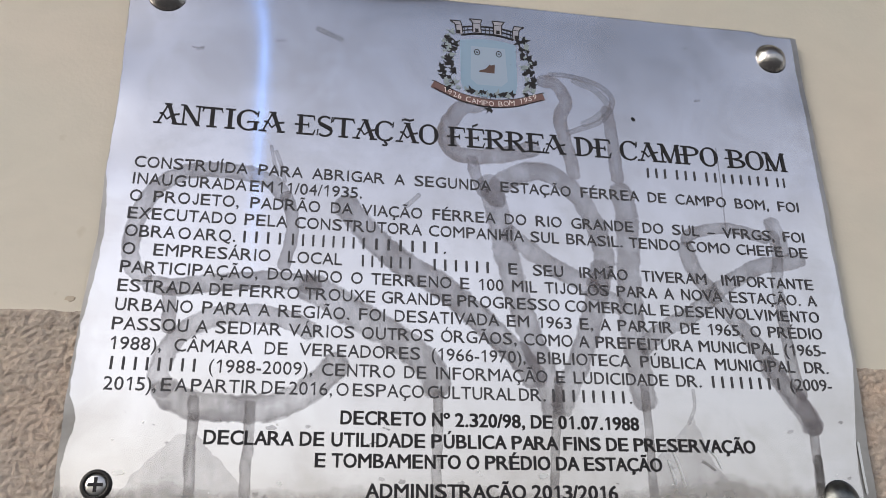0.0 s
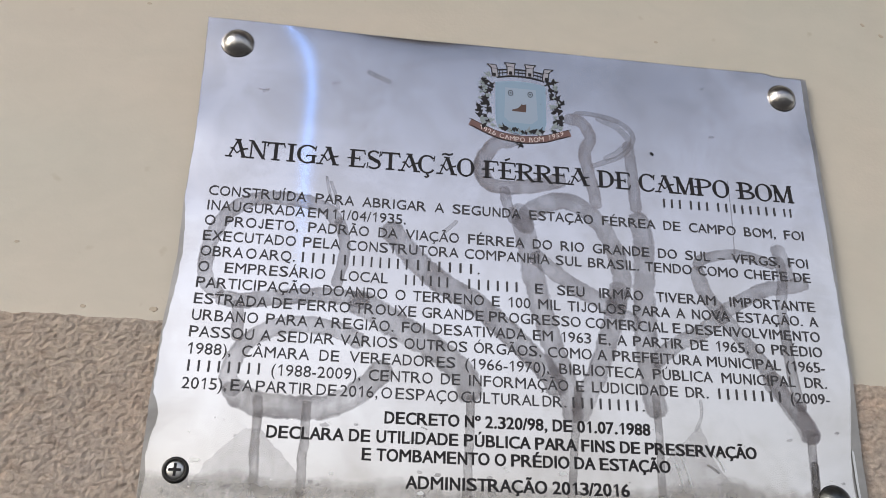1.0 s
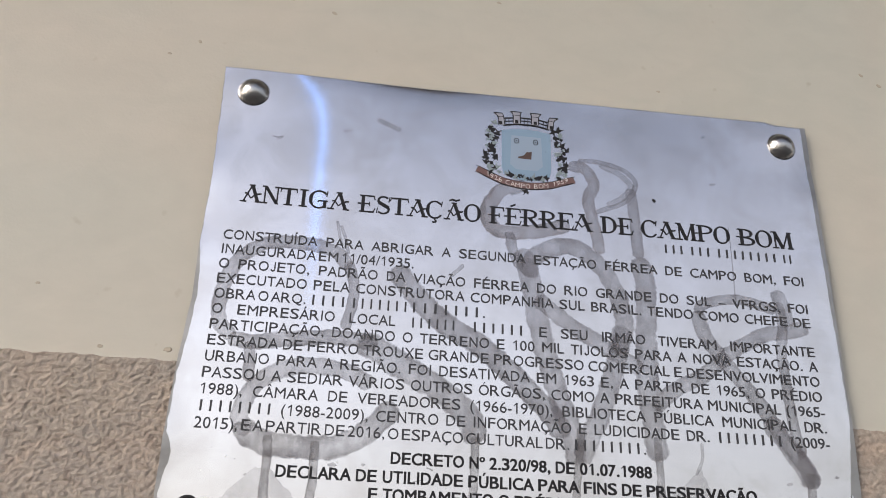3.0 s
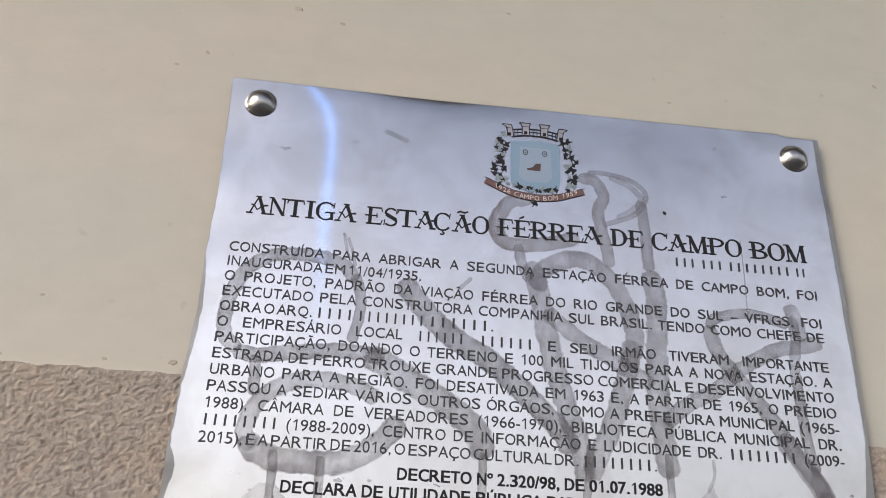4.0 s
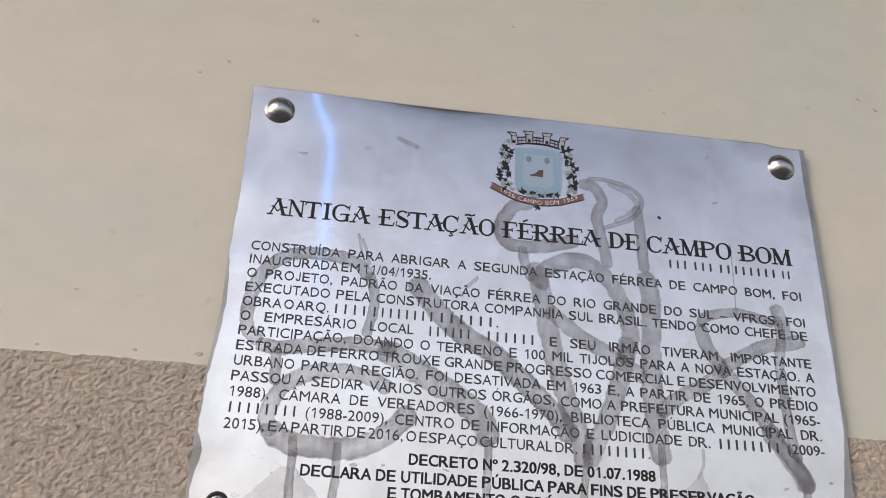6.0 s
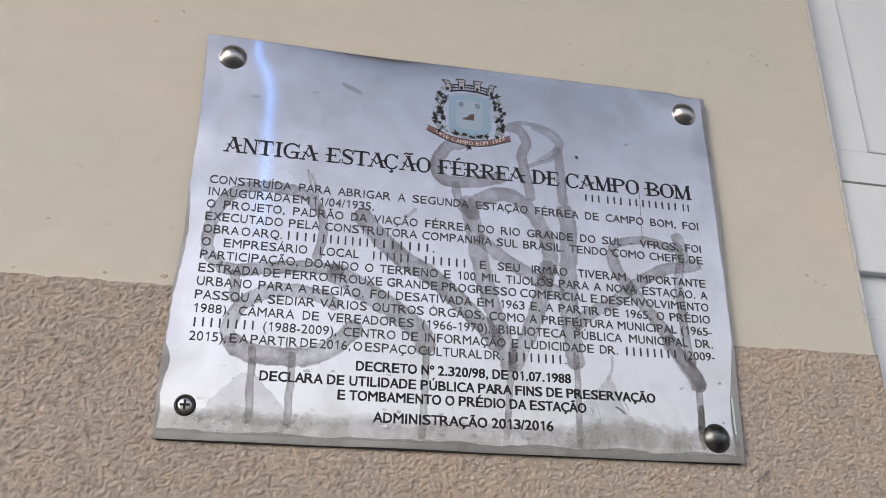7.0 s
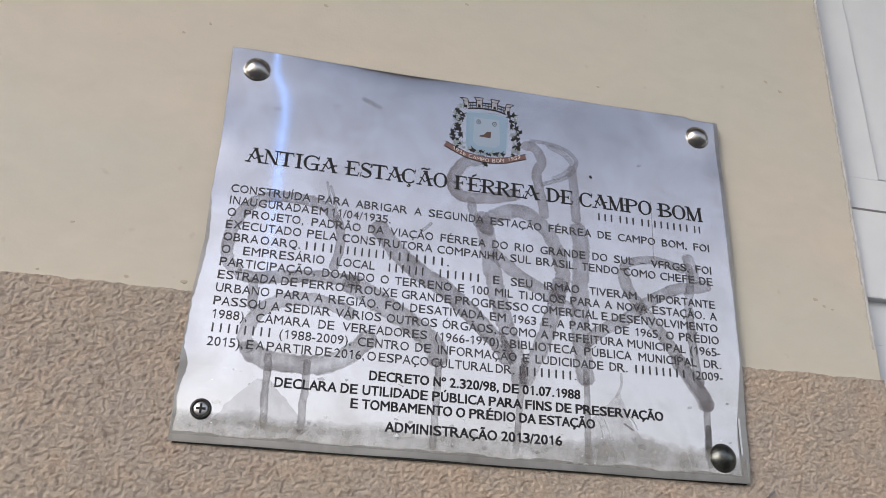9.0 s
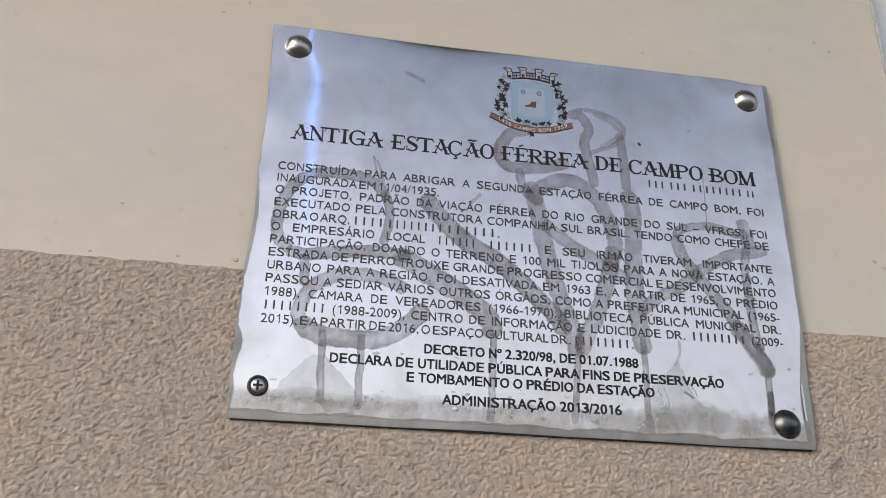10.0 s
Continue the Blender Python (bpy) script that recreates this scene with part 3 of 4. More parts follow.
# ---- lettering ----
WIDE = dict(zip("ABCDEFGHIJLMNOPQRSTUVX", (667, 667, 722, 722, 667, 611, 778, 722, 278, 500, 556, 833, 722, 778, 667, 778, 722, 667, 611, 722, 667, 667)))
WIDE.update({"Ã": 667, "Á": 667, "Â": 667, "Ç": 722, "É": 667, "Í": 278, "Ó": 778, "Ú": 722, ".": 278, ",": 278, "/": 278, "(": 333, ")": 333, "-": 333, "–": 556, "º": 365, " ": 278})
INK = dict(zip("ABCDEFGHJLMNOPQRSTUVX", (0.66, 0.545, 0.635, 0.595, 0.54, 0.485, 0.66, 0.565, 0.38, 0.445, 0.69, 0.565, 0.69, 0.56, 0.70, 0.65, 0.575, 0.57, 0.565, 0.655, 0.655)))
INK.update({"Ã": 0.66, "Á": 0.66, "Â": 0.66, "Ç": 0.635, "É": 0.54, "Ó": 0.69, "Ú": 0.565})
GLYPHS = {}


def advance(ch):
    return WIDE.get(ch, 556) / 1000


def glyph(ch, bold):
    """Points and faces of a letter, 1 em high, its ink centred on x = 0."""
    if (ch, bold) not in GLYPHS:
        cu = bpy.data.curves.new("glyph", "FONT")
        cu.body, cu.resolution_u, cu.offset = ch, 3, bold
        ob = bpy.data.objects.new("glyph", cu)
        me = bpy.data.meshes.new_from_object(ob)
        pts = [(v.co.x, v.co.y) for v in me.vertices]
        mid = (min(p[0] for p in pts) + max(p[0] for p in pts)) / 2
        GLYPHS[ch, bold] = ([(x - mid, y) for x, y in pts], [tuple(p.vertices) for p in me.polygons], max(p[0] for p in pts) - mid)
        bpy.data.objects.remove(ob)
        bpy.data.curves.remove(cu)
        bpy.data.meshes.remove(me)
    return GLYPHS[ch, bold]


CAP = 0.716            # height of a capital in ems
probe = glyph("H", 0.0)
RISE = max(y for _, y in probe[0])


def put_glyph(bm, ch, x, z, em, bold, lift, wide=1.0, smear=((0.0, 0.0),)):
    if ch in "1J":
        # a flagged figure one and a short-hooked J, which the built-in font lacks
        t = 0.088 * em * wide * (1.5 if len(smear) > 1 else 1.0)
        h, x1 = em * CAP, x + (0.05 if ch == "1" else 0.13) * em * wide
        bar(bm, x1 - t / 2, x1 + t / 2, z + (0.0 if ch == "1" else 0.26 * h), z + h, lift)
        if ch == "1":
            flag = ((x1 - t / 2, z + h * 0.99), (x1 - t / 2, z + h * 0.84), (x1 - 0.21 * em * wide, z + h * 0.68), (x1 - 0.21 * em * wide, z + h * 0.79))
            bm.faces.new([bm.verts.new(on_plate(px, pz, lift)) for px, pz in flag])
        else:
            r, cx, cz = 0.165 * em * wide, x1 + t / 2 - 0.165 * em * wide, z + 0.26 * h
            ring = [((cx + q * math.cos(a), cz + q * 1.15 * math.sin(a))) for q in (r, r - t) for a in (radians(-20.0 * i if q == r else -20.0 * (9 - i)) for i in range(10))]
            for i in range(9):
                bm.faces.new([bm.verts.new(on_plate(*ring[n], lift)) for n in (i, i + 1, 18 - i, 19 - i)])
        return
    pts, faces, half = glyph(ch, bold)
    k = em * CAP / RISE
    sx = INK.get(ch, 0.47 if ch in "02345689" + "7" else 0) * em * wide / (2 * half) or k * wide
    for n, (dx, dz) in enumerate(smear):
        vs = [bm.verts.new(on_plate(x + px * sx + dx * em, z + py * k + dz * em, lift + n * 0.000004)) for px, py in pts]
        for f in faces:
            bm.faces.new([vs[i] for i in f])


def bar(bm, x0, x1, z0, z1, lift):
    bm.faces.new([bm.verts.new(on_plate(x, z, lift)) for x, z in ((x0, z0), (x1, z0), (x1, z1), (x0, z1))])


BOLD = tuple((dx, dz) for dx in (-0.022, 0.0, 0.022) for dz in (-0.012, 0.012))


def text_line(name, words, x0, x1, z, em, bold=0.0, mat=ink_grey, stretch=False):
    """One printed line. stretch: the letters keep their size and the gaps fill the line; otherwise all of it is scaled. A word #n:k# begins with k plain upright bars over n ems."""
    bm = bmesh.new()
    counts = [int(w[1:].split("#")[0].split(":")[1]) if w[0] == "#" else 0 for w in words]
    bars = [float(w[1:].split("#")[0].split(":")[0]) if w[0] == "#" else 0.0 for w in words]
    words = [w.split("#")[-1] if w[0] == "#" else w for w in words]
    widths = [k + sum(advance(c) for c in w) for w, k in zip(words, bars)]
    if stretch:
        gap = ((x1 - x0) / em - sum(widths)) / (len(words) - 1)
        wide = 1.0
        if gap < 0.12:
            wide = ((x1 - x0) / em - 0.12 * (len(words) - 1)) / sum(widths)
            gap = 0.12
    else:
        gap = 0.278
        wide = (x1 - x0) / em / (sum(widths) + gap * (len(words) - 1))
        gap *= wide
    x = x0
    for w, k, n in zip(words, bars, counts):
        for i in range(n):
            cell = k * em * wide / n
            bar(bm, x + cell * (i + 0.37), x + cell * (i + 0.58), z, z + em * CAP, 0.0006)
        x += k * em * wide
        for c in w:
            a = advance(c) * em * wide
            put_glyph(bm, c, x + a / 2, z, em, 0.0, 0.0006, wide, BOLD if bold else ((0.0, 0.0),))
            x += a
        x += gap * em
    return part(name, bm, mat, film)


EM = 0.00845
LX, RX = -0.187, 0.178
ROW0, PITCH = 1.7238, 0.00938
for i, words in enumerate((
    "CONSTRUÍDA PARA ABRIGAR A SEGUNDA ESTAÇÃO FÉRREA DE CAMPO BOM, FOI",
    "INAUGURADA EM 11/04/1935.",
    "O PROJETO, PADRÃO DA VIAÇÃO FÉRREA DO RIO GRANDE DO SUL – VFRGS, FOI",
    "EXECUTADO PELA CONSTRUTORA COMPANHIA SUL BRASIL. TENDO COMO CHEFE DE",
    "OBRA O ARQ. #2.72:4# #4.78:8# #4.39:6#.",
    "O EMPRESÁRIO LOCAL #3.39:6# #3.94:6# E SEU IRMÃO TIVERAM IMPORTANTE",
    "PARTICIPAÇÃO, DOANDO O TERRENO E 100 MIL TIJOLOS PARA A NOVA ESTAÇÃO. A",
    "ESTRADA DE FERRO TROUXE GRANDE PROGRESSO COMERCIAL E DESENVOLVIMENTO",
    "URBANO PARA A REGIÃO. FOI DESATIVADA EM 1963 E, A PARTIR DE 1965, O PRÉDIO",
    "PASSOU A SEDIAR VÁRIOS OUTROS ÓRGÃOS, COMO A PREFEITURA MUNICIPAL (1965-",
    "1988), CÂMARA DE VEREADORES (1966-1970), BIBLIOTECA PÚBLICA MUNICIPAL DR.",
    "#4.95:8# (1988-2009), CENTRO DE INFORMAÇÃO E LUDICIDADE DR. #4.95:8# (2009-",
    "2015), E A PARTIR DE 2016, O ESPAÇO CULTURAL DR. #4.95:8#.",
)):
    end = {1: -0.072, 4: -0.028, 12: 0.066}.get(i, RX)
    text_line("text_line", words.split(), LX, end, ROW0 - PITCH * i, EM, 0.0, ink_grey, stretch=True)
for words, a, c, z, em in (
    ("DECRETO Nº 2.320/98, DE 01.07.1988", -0.080, 0.068, 1.5980, 0.0087),
    ("DECLARA DE UTILIDADE PÚBLICA PARA FINS DE PRESERVAÇÃO", -0.141, 0.129, 1.5878, 0.0087),
    ("E TOMBAMENTO O PRÉDIO DA ESTAÇÃO", -0.091, 0.078, 1.5783, 0.0087),
    ("ADMINISTRAÇÃO 2013/2016", -0.067, 0.054, 1.5648, 0.0089),
):
    text_line("bold_text_line", words.split(), a, c, z, em, 0.028, ink)
text_line("address_line", ["#2.11:3#", "#2.17:3#", "#5.83:8#", "#1.11:2#"], 0.085, 0.173, 1.7392, 0.0080, 0.0, ink_grey)


class Pen:
    """Draws one serif capital between x0 and x1; places are fractions of its width and height, stroke widths fractions of its height."""
    THICK, THIN = 0.185, 0.068

    def __init__(self, bm, x0, x1, z, cap):
        self.bm, self.x0, self.w, self.z, self.cap, self.lift = bm, x0, x1 - x0, z, cap, 0.0006

    def area(self, pts):
        self.lift += 0.000002
        self.bm.faces.new([self.bm.verts.new(on_plate(x, z, self.lift)) for x, z in pts])

    def at(self, u, v):
        return self.x0 + u * self.w, self.z + v * self.cap

    def line(self, u0, v0, u1, v1, thick=THIN):
        """A stroke cut level at its ends when steep, upright when flat."""
        (xa, za), (xb, zb), h = self.at(u0, v0), self.at(u1, v1), thick * self.cap / 2
        if abs(zb - za) > abs(xb - xa) * 0.8:
            self.area(((xa - h, za), (xa + h, za), (xb + h, zb), (xb - h, zb)))
        else:
            self.area(((xa, za - h), (xb, zb - h), (xb, zb + h), (xa, za + h)))

    def serif(self, u, v, reach=0.17):
        d, lean = reach * self.cap / self.w, 0.03 if v < 0.5 else -0.03
        self.line(u - d, v + lean, u + d, v + lean, 0.065)

    def bowl(self, u, v, ru, rv, a0, a1, thick=THICK, thin=THIN):
        """Part of a ring, thick at its sides and thin at head and foot."""
        n, (cx, cz) = 18, self.at(u, v)
        rx, rz = ru * self.w, rv * self.cap
        def edge(a):
            k = (thin + (thick - thin) * math.cos(a) ** 2) * self.cap
            return (cx + rx * math.cos(a), cz + rz * math.sin(a)), (cx + (rx - k) * math.cos(a), cz + (rz - min(k, thin * 1.2 * self.cap)) * math.sin(a))
        for i in range(n):
            (p, q), (r, s) = (edge(radians(a0 + (a1 - a0) * k / n)) for k in (i, i + 1))
            self.area((p, r, s, q))

    def capital(self, c):
        T = self.THICK
        if c in "AÃ":
            self.line(0.12, 0, 0.50, 1, 0.075)
            self.line(0.50, 1, 0.84, 0, T)
            for a, b in zip(((0.16, 0.50), (0.30, 0.50), (0.48, 0.22), (0.70, 0.46)), ((0.30, 0.50), (0.48, 0.22), (0.70, 0.46), (0.98, 0.52))):
                self.line(*a, *b, 0.075)
            self.line(0.34, 0.985, 0.64, 0.985, 0.06)
            self.serif(0.12, 0.0)
            self.serif(0.86, 0.0)
            if c == "Ã":
                for a, b in zip(((0.22, 1.12), (0.38, 1.20), (0.60, 1.14)), ((0.38, 1.20), (0.60, 1.14), (0.80, 1.22))):
                    self.line(*a, *b, 0.085)
        elif c in "NM":
            foot = 0.88 if c == "N" else 0.50
            self.line(0.16, 0, 0.16, 1, 0.075)
            self.line(0.16, 1, foot, 0.0, T)
            if c == "M":
                self.line(0.50, 0, 0.82, 1, 0.075)
                self.line(0.84, 1, 0.88, 0, T)
                self.serif(0.88, 0.0)
                self.line(0.76, 0.985, 0.98, 0.985, 0.06)
            else:
                self.line(0.88, 0, 0.88, 1, 0.075)
                self.serif(0.88, 1.0)
            self.serif(0.16, 0.0)
            self.line(-0.02, 0.985, 0.22, 0.985, 0.06)
        elif c in "TI":
            self.line(0.5, 0, 0.5, 1, T)
            self.serif(0.5, 0.0, 0.22)
            if c == "I":
                self.serif(0.5, 1.0, 0.22)
            else:
                self.line(0.02, 0.955, 0.98, 0.955, 0.08)
                self.line(0.0, 0.76, 0.06, 0.96, 0.06)
                self.line(1.0, 0.76, 0.94, 0.96, 0.06)
        elif c in "CÇGO":
            if c == "O":
                self.bowl(0.5, 0.5, 0.5, 0.53, 0, 360)
            else:
                self.bowl(0.54, 0.5, 0.54, 0.53, 42, 322)
                self.line(0.93, 0.70, 0.97, 1.0, 0.06)
            if c == "G":
                self.line(0.86, 0.02, 0.86, 0.42, T * 0.9)
                self.line(0.52, 0.43, 1.02, 0.43, 0.06)
                self.line(0.50, 0.36, 0.56, 0.46, 0.08)
            if c == "Ç":
                self.line(0.55, -0.10, 0.52, 0.02, 0.07)
                self.bowl(0.52, -0.17, 0.16, 0.10, -150, 90, 0.08, 0.06)
        elif c in "EÉF":
            self.line(0.27, 0, 0.27, 1, T)
            self.line(0.06, 0.965, 0.92, 0.965, 0.065)
            self.line(0.97, 0.76, 0.92, 0.99, 0.06)
            self.line(-0.04, 0.50, 0.66, 0.50, 0.06)
            self.line(0.68, 0.38, 0.66, 0.62, 0.055)
            if c == "F":
                self.serif(0.27, 0.0, 0.20)
            else:
                self.line(0.06, 0.035, 0.92, 0.035, 0.07)
                self.line(0.90, 0.0, 1.0, 0.26, 0.06)
            if c == "É":
                self.line(0.36, 1.10, 0.66, 1.24, 0.09)
        elif c == "S":
            self.bowl(0.50, 0.745, 0.40, 0.285, 40, 200, 0.13, 0.07)
            self.bowl(0.50, 0.255, 0.43, 0.285, -140, 20, 0.13, 0.07)
            self.line(0.16, 0.66, 0.88, 0.34, 0.20)
            self.line(0.84, 0.70, 0.88, 0.99, 0.06)
            self.line(0.10, 0.02, 0.14, 0.32, 0.06)
        else:
            self.line(0.24, 0, 0.24, 1, T)
            self.line(0.02, 0.965, 0.45, 0.965, 0.065)
            if c == "D":
                self.line(0.02, 0.035, 0.45, 0.035, 0.065)
                self.bowl(0.40, 0.5, 0.60, 0.50, -90, 90)
            else:
                low = 0.47
                self.bowl(0.42, (1 + low) / 2, 0.46 if c != "P" else 0.54, (1 - low) / 2, -90, 90, 0.16)
                self.line(-0.06, low + 0.03, 0.46, low + 0.03, 0.06)
                if c == "B":
                    self.bowl(0.42, 0.255, 0.56, 0.255, -90, 90, 0.17)
                    self.line(0.02, 0.035, 0.45, 0.035, 0.065)
                else:
                    self.serif(0.24, 0.0, 0.20)
                if c == "R":
                    self.line(0.46, 0.5, 0.90, -0.03, T)
                    self.line(0.80, -0.02, 1.04, 0.02, 0.055)


def heading_word(word, spans):
    """spans: where each letter begins and ends along the line, in millimetres."""
    bm = bmesh.new()
    for c, (a, e) in zip(word, spans):
        Pen(bm, a / 1000, e / 1000, 1.7494, 0.0118).capital(c)
    bmesh.ops.recalc_face_normals(bm, faces=bm.faces)
    return part("heading_word", bm, ink, film)


heading_word("ANTIGA", ((-179.8, -167.6), (-167.4, -156.9), (-156.5, -146.3), (-145.4, -139.2), (-139.1, -127.6), (-127.0, -114.3)))
heading_word("ESTAÇÃO", ((-108.7, -98.4), (-98.2, -88.4), (-89.2, -77.6), (-78.1, -65.6), (-66.7, -56.3), (-54.8, -43.1), (-42.8, -32.0)))
heading_word("FÉRREA", ((-27.0, -17.0), (-16.9, -6.3), (-6.3, 5.5), (5.5, 16.9), (16.9, 27.6), (26.6, 40.1)))
heading_word("DE", ((45.0, 55.9), (56.4, 66.5)))
heading_word("CAMPO", ((71.9, 82.6), (82.9, 95.1), (95.3, 108.5), (108.8, 120.4), (120.4, 131.5)))
heading_word("BOM", ((136.6, 148.6), (148.8, 160.2), (160.2, 174.2)))

# ---- the printed coat of arms ----
CX, CZ = -0.0025, 1.8028
crown_grey, nt, b = material("crown_print", (0.40, 0.40, 0.46), 0.5, 0.3)
crest = new("coat_of_arms")
crest.parent = film
crest["label"] = "printed town coat of arms with mural crown"


def shape(name, pts, mat, lift=0.0005):
    """A flat printed shape from an outline in millimetres round the middle of the arms."""
    bm = bmesh.new()
    bm.faces.new([bm.verts.new(on_plate(CX + x / 1000, CZ + z / 1000, lift)) for x, z in pts])
    bmesh.ops.recalc_face_normals(bm, faces=bm.faces)
    bmesh.ops.triangulate(bm, faces=bm.faces)
    return part(name, bm, mat, crest)


def band(name, pts, width, mat, lift=0.0005):
    bm = bmesh.new()
    line = smooth_line(pts, 6)
    rows = []
    for i, p in enumerate(line):
        d = (line[min(i + 1, len(line) - 1)] - line[max(i - 1, 0)]).normalized()
        s = Vector((-d.y, d.x)) * width / 2
        rows.append([bm.verts.new(on_plate(CX + q.x / 1000, CZ + q.y / 1000, lift)) for q in (p - s, p + s)])
    for r, s in zip(rows, rows[1:]):
        bm.faces.new((r[0], s[0], s[1], r[1]))
    bmesh.ops.recalc_face_normals(bm, faces=bm.faces)
    return part(name, bm, mat, crest)


shape("shield", [(-16.4, 16), (-8, 17.5), (0, 18), (8, 17.5), (16.4, 16), (16.4, -12), (15, -17), (8, -20), (0, -21), (-8, -20), (-15, -17), (-16.4, -12)], shield_blue, 0.00045)
shape("shield_field", [(-10, 12.5), (10, 12.5), (10.8, -9.5), (7, -13.0), (-7, -13.0), (-10.8, -9.5)], shield_white, 0.00050)
for cx in (-6.6, 6.2):
    band("cog", [(cx + 1.5 * math.cos(a * math.pi / 4), 8.6 + 1.9 * math.sin(a * math.pi / 4)) for a in range(9)], 0.55, ink, 0.00055)
    band("cog_hub", [(cx - 0.5, 8.6), (cx + 0.5, 8.6)], 1.0, ink, 0.00055)
shape("shoe", [(-5.8, -4.6), (-5.4, -3.4), (-2.2, -2.4), (-0.6, -0.6), (0.4, 0.9), (1.4, 0.5), (2.6, 0.9), (3.6, 1.2), (3.2, -4.8)], shoe_mat, 0.00055)
band("crown_base", [(-15.5, 19.6), (-8, 21.2), (0, 21.7), (8, 21.2), (15.5, 19.6)], 1.1, ink)
band("crown_course", [(-16.2, 22.4), (-8, 24.0), (0, 24.5), (8, 24.0), (16.2, 22.4)], 0.6, ink)
band("crown_top", [(-16.5, 25.0), (-8, 26.4), (0, 26.8), (8, 26.4), (16.5, 25.0)], 0.9, ink)
for cx, cz, w, lean in ((-17.2, 24.6, 4.6, -1.8), (-6.4, 26.8, 5.8, -0.4), (6.2, 26.8, 5.8, 0.4), (17.2, 24.6, 4.6, 1.8)):
    shape("turret", [(cx - w * 0.42 - lean * 0.4, cz - 4.6), (cx - w * 0.42, cz + 1.8), (cx - w * 0.62 + lean, cz + 4.4), (cx + w * 0.62 + lean, cz + 4.4), (cx + w * 0.42, cz + 1.8), (cx + w * 0.42 - lean * 0.4, cz - 4.6)], crown_grey, 0.00052)
    band("turret_line", [(cx - w * 0.66 + lean, cz + 4.4), (cx + w * 0.66 + lean, cz + 4.4)], 0.7, ink, 0.00056)
    band("turret_line", [(cx - w * 0.42, cz + 1.6), (cx + w * 0.42, cz + 1.6)], 0.4, ink, 0.00056)
    for s in (-1, 1):
        band("turret_line", [(cx + s * w * 0.42 - lean * 0.4, cz - 4.4), (cx + s * w * 0.42, cz + 1.8), (cx + s * w * 0.64 + lean, cz + 4.4)], 0.6, ink, 0.00056)
    band("turret_gate", [(cx, cz - 4.4), (cx, cz - 1.9)], 2.1, ink, 0.00057)
for x in (-13.5, -11.5, -1.2, 1.2, 11.5, 13.5):
    band("crown_joint", [(x, 20.6 - 0.004 * x * x), (x * 1.02, 26.4 - 0.006 * x * x)], 0.4, ink, 0.00054)
rng = random.Random(5)


def leaf(x, z, r, mat, lift):
    n = 10
    turn = rng.uniform(0, 6.28)
    shape("leaf", [(x + r * (1 if i % 2 else 0.62) * (0.8 + 0.4 * math.sin(i * 2.3 + x)) * math.cos(turn + i * 6.283 / n), z + r * (1 if i % 2 else 0.62) * (0.8 + 0.4 * math.sin(i * 2.3 + x)) * math.sin(turn + i * 6.283 / n)) for i in range(n)], mat, lift)


for s in (-1, 1):
    for k in range(34):
        f = k / 33
        x = s * (19.5 + 4.0 * math.sin(f * 2.9) + rng.uniform(-3.0, 4.4))
        z = 20 - 38 * f + rng.uniform(-1.5, 1.5) - s * 0.5
        leaf(x, z, rng.uniform(1.7, 3.5), ink if rng.random() < 0.55 else leaf_grey, 0.00052 + k * 0.000003)
for k in range(14):
    x = -13 + 2.0 * k
    leaf(x, -17.5 - 1.2 * math.cos(x * 0.12) + rng.uniform(-1, 1), rng.uniform(2.0, 3.4), ink if k % 3 else leaf_grey, 0.00050 + k * 0.000004)
band("ribbon", [(-32.5, -15.0), (-24, -19.0), (-14, -22.8), (0, -24.6), (14, -23.0), (24, -19.6), (31.5, -17.0)], 4.8, ribbon_mat, 0.00060)
band("ribbon_edge", [(-33, -12.6), (-24, -16.6), (-14, -20.4), (0, -22.2), (14, -20.6), (24, -17.2), (32, -14.6)], 0.35, ink, 0.00062)
band("ribbon_edge", [(-32, -17.4), (-24, -21.4), (-14, -25.2), (0, -27.0), (14, -25.4), (24, -22.0), (31, -19.4)], 0.45, ink, 0.00062)
leaf(-0.5, -28.6, 3.0, ink, 0.00064)
ribbon_text, nt, b = material("pale_ribbon_print", (0.66, 0.60, 0.61), 0.4)
bm = bmesh.new()
for word, x0, step in (("1926", -25.5, 2.7), ("CAMPO", -12.5, 3.3), ("BOM", 6.0, 3.3), ("1959", 18.0, 2.7)):
    for i, c in enumerate(word):
        x = x0 + i * step
        put_glyph(bm, c, CX + x / 1000, CZ + (-26.4 + 0.0105 * x * x * (1 if abs(x) < 14 else 0.95) - (0.15 if abs(x) < 14 else 0)) / 1000, 0.0045, 0.0, 0.00066)
part("ribbon_lettering", bm, ribbon_text, crest)


# ---- fixings ----
def cap_mesh(r, h):
    """A domed screw cap with a short skirt."""
    wide = radians(62)
    big = r / math.sin(wide)
    prof = [(r * 0.985, 0.0), (r, 0.0006)] + [(big * math.sin(wide * (1 - a / 12)), 0.0006 + h * (math.cos(wide * (1 - a / 12)) - math.cos(wide)) / (1 - math.cos(wide))) for a in range(1, 12)]
    bm = bmesh.new()
    n = 40
    rings = [[bm.verts.new((q * math.cos(6.28318 * i / n), -y, q * math.sin(6.28318 * i / n))) for i in range(n)] for q, y in prof]
    for a, c in zip(rings, rings[1:]):
        for i in range(n):
            bm.faces.new((a[i], a[(i + 1) % n], c[(i + 1) % n], c[i]))
    bm.faces.new(rings[-1])
    bmesh.ops.recalc_face_normals(bm, faces=bm.faces)
    return bm


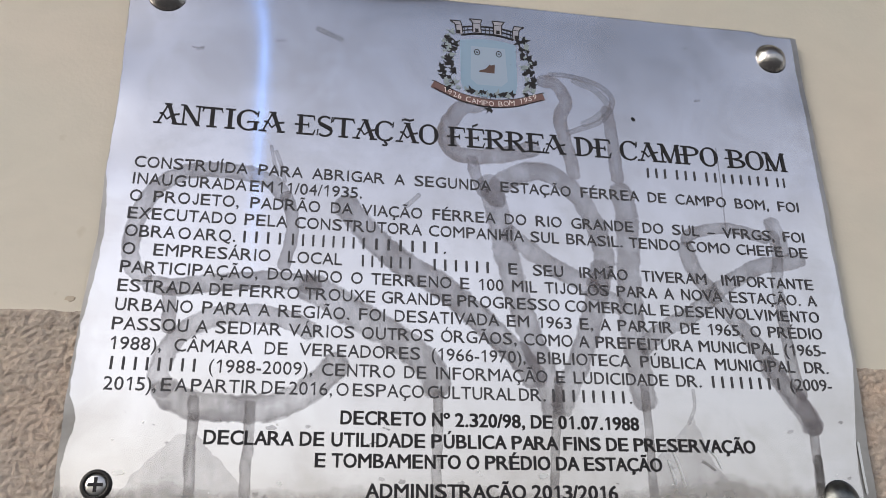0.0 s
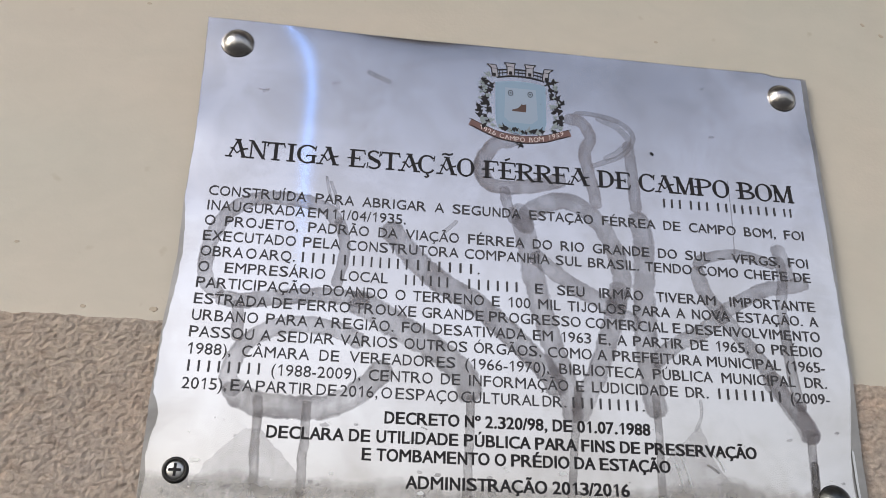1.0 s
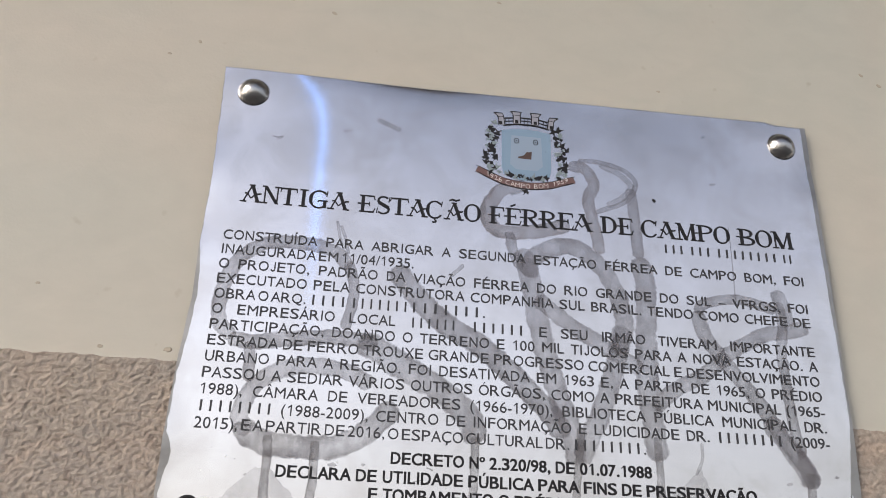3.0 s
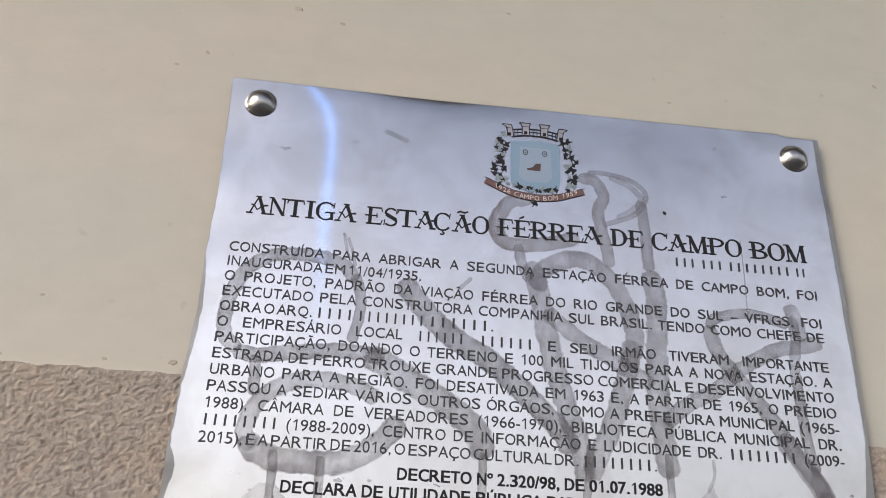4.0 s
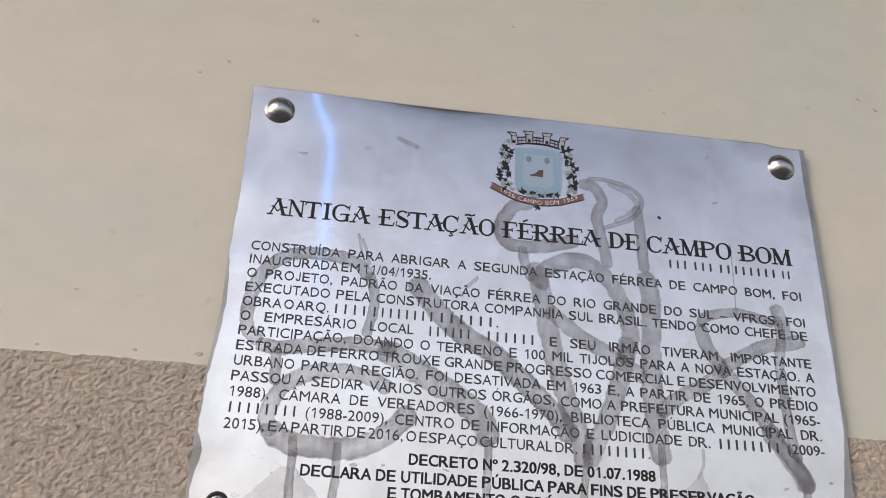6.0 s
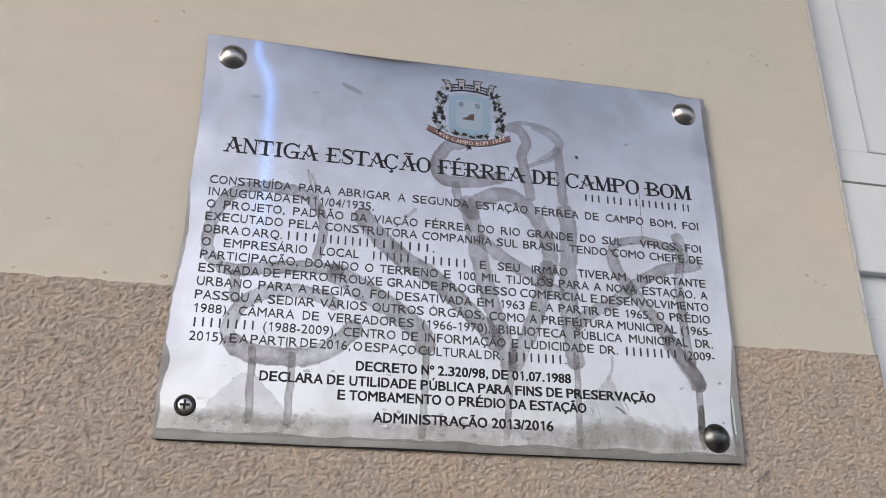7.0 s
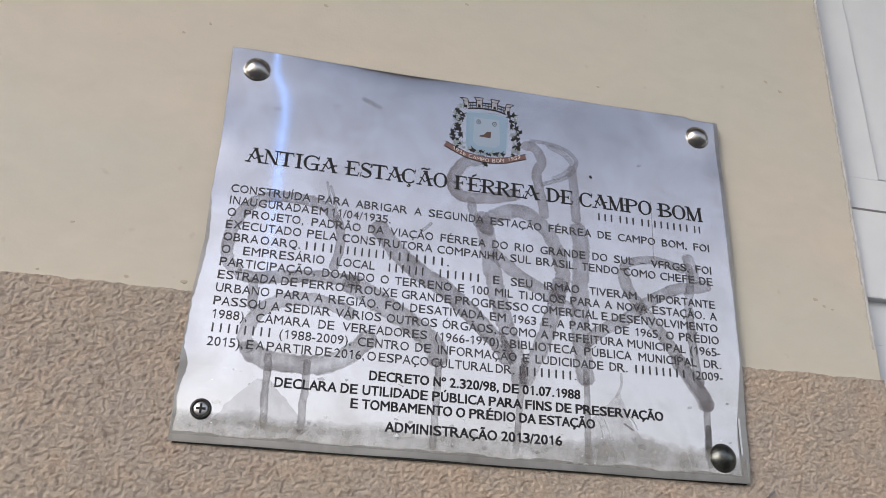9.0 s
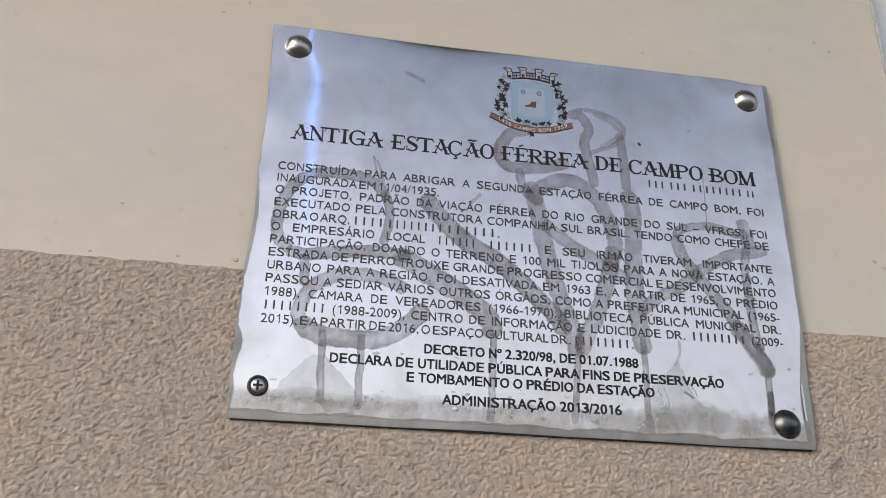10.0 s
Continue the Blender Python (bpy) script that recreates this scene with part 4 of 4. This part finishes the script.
for (x, z), m, lab in zip(CAPS, (chrome, chrome, dark_chrome), ("shiny chrome screw cap", "shiny chrome screw cap", "tarnished dark screw cap")):
    c = part("screw_cap", cap_mesh(0.0100, 0.0062), m, plaque, lab, smooth=True)
    c.location = on_plate(x, z, -0.0002)
    # thin black ring paints the contact shade round the cap's rim
    bm = bmesh.new()
    bmesh.ops.create_cone(bm, segments=36, cap_ends=True, radius1=0.0106, radius2=0.0103, depth=0.0008, matrix=pose(0, 0.0001, 0, 90, 0, 0))
    part("cap_shade", bm, washer_shade_mat, c, "dark ring for the contact shade under the cap")

SX, SZ = -0.1838, 1.5695
bm = bmesh.new()
n = 36
prof = [(0.0066, 0.0), (0.0066, 0.0010), (0.0058, 0.0019), (0.0048, 0.0018), (0.0046, 0.0008)]
rings = [[bm.verts.new((q * math.cos(6.28318 * i / n), -y, q * math.sin(6.28318 * i / n))) for i in range(n)] for q, y in prof]
for a, c in zip(rings, rings[1:]):
    for i in range(n):
        bm.faces.new((a[i], a[(i + 1) % n], c[(i + 1) % n], c[i]))
bmesh.ops.recalc_face_normals(bm, faces=bm.faces)
washer = part("washer", bm, washer_shade_mat, plaque, "dark worn cup washer", smooth=True)
washer.location = on_plate(SX, SZ, 0.0002)
bm = bmesh.new()
prof = [(0.0047, 0.0002), (0.0046, 0.0012), (0.0038, 0.0018), (0.002, 0.0021), (0.0008, 0.0022)]
rings = [[bm.verts.new((q * math.cos(6.28318 * i / n), -y, q * math.sin(6.28318 * i / n))) for i in range(n)] for q, y in prof]
for a, c in zip(rings, rings[1:]):
    for i in range(n):
        bm.faces.new((a[i], a[(i + 1) % n], c[(i + 1) % n], c[i]))
bm.faces.new(rings[-1])
bmesh.ops.recalc_face_normals(bm, faces=bm.faces)
screw = part("screw", bm, screw_mat, plaque, "cross-head zinc screw", smooth=True)
screw.location = on_plate(SX, SZ, 0.0002)
bm = box(-0.0031, 0.0031, -0.0026, -0.0014, -0.0007, 0.0007)
box(-0.0007, 0.0007, -0.0025, -0.0013, -0.0031, 0.0031, bm)
part("cross_recess", bm, ink, screw)

# ---- an unseen glowing tube, added to draw the blue streak on the metal ----
lamp = tagged(new("streak_tube"), "unseen upright blue tube on a cord, added for the streak on the metal", "lamp")
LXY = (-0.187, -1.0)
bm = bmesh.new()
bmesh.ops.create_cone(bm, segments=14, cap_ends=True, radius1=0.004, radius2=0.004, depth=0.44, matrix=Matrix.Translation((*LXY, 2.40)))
part("glow_tube", bm, streak_glow_mat, lamp, "glowing upright blue tube", smooth=True)
# socket and cord are made up to hold the unseen tube
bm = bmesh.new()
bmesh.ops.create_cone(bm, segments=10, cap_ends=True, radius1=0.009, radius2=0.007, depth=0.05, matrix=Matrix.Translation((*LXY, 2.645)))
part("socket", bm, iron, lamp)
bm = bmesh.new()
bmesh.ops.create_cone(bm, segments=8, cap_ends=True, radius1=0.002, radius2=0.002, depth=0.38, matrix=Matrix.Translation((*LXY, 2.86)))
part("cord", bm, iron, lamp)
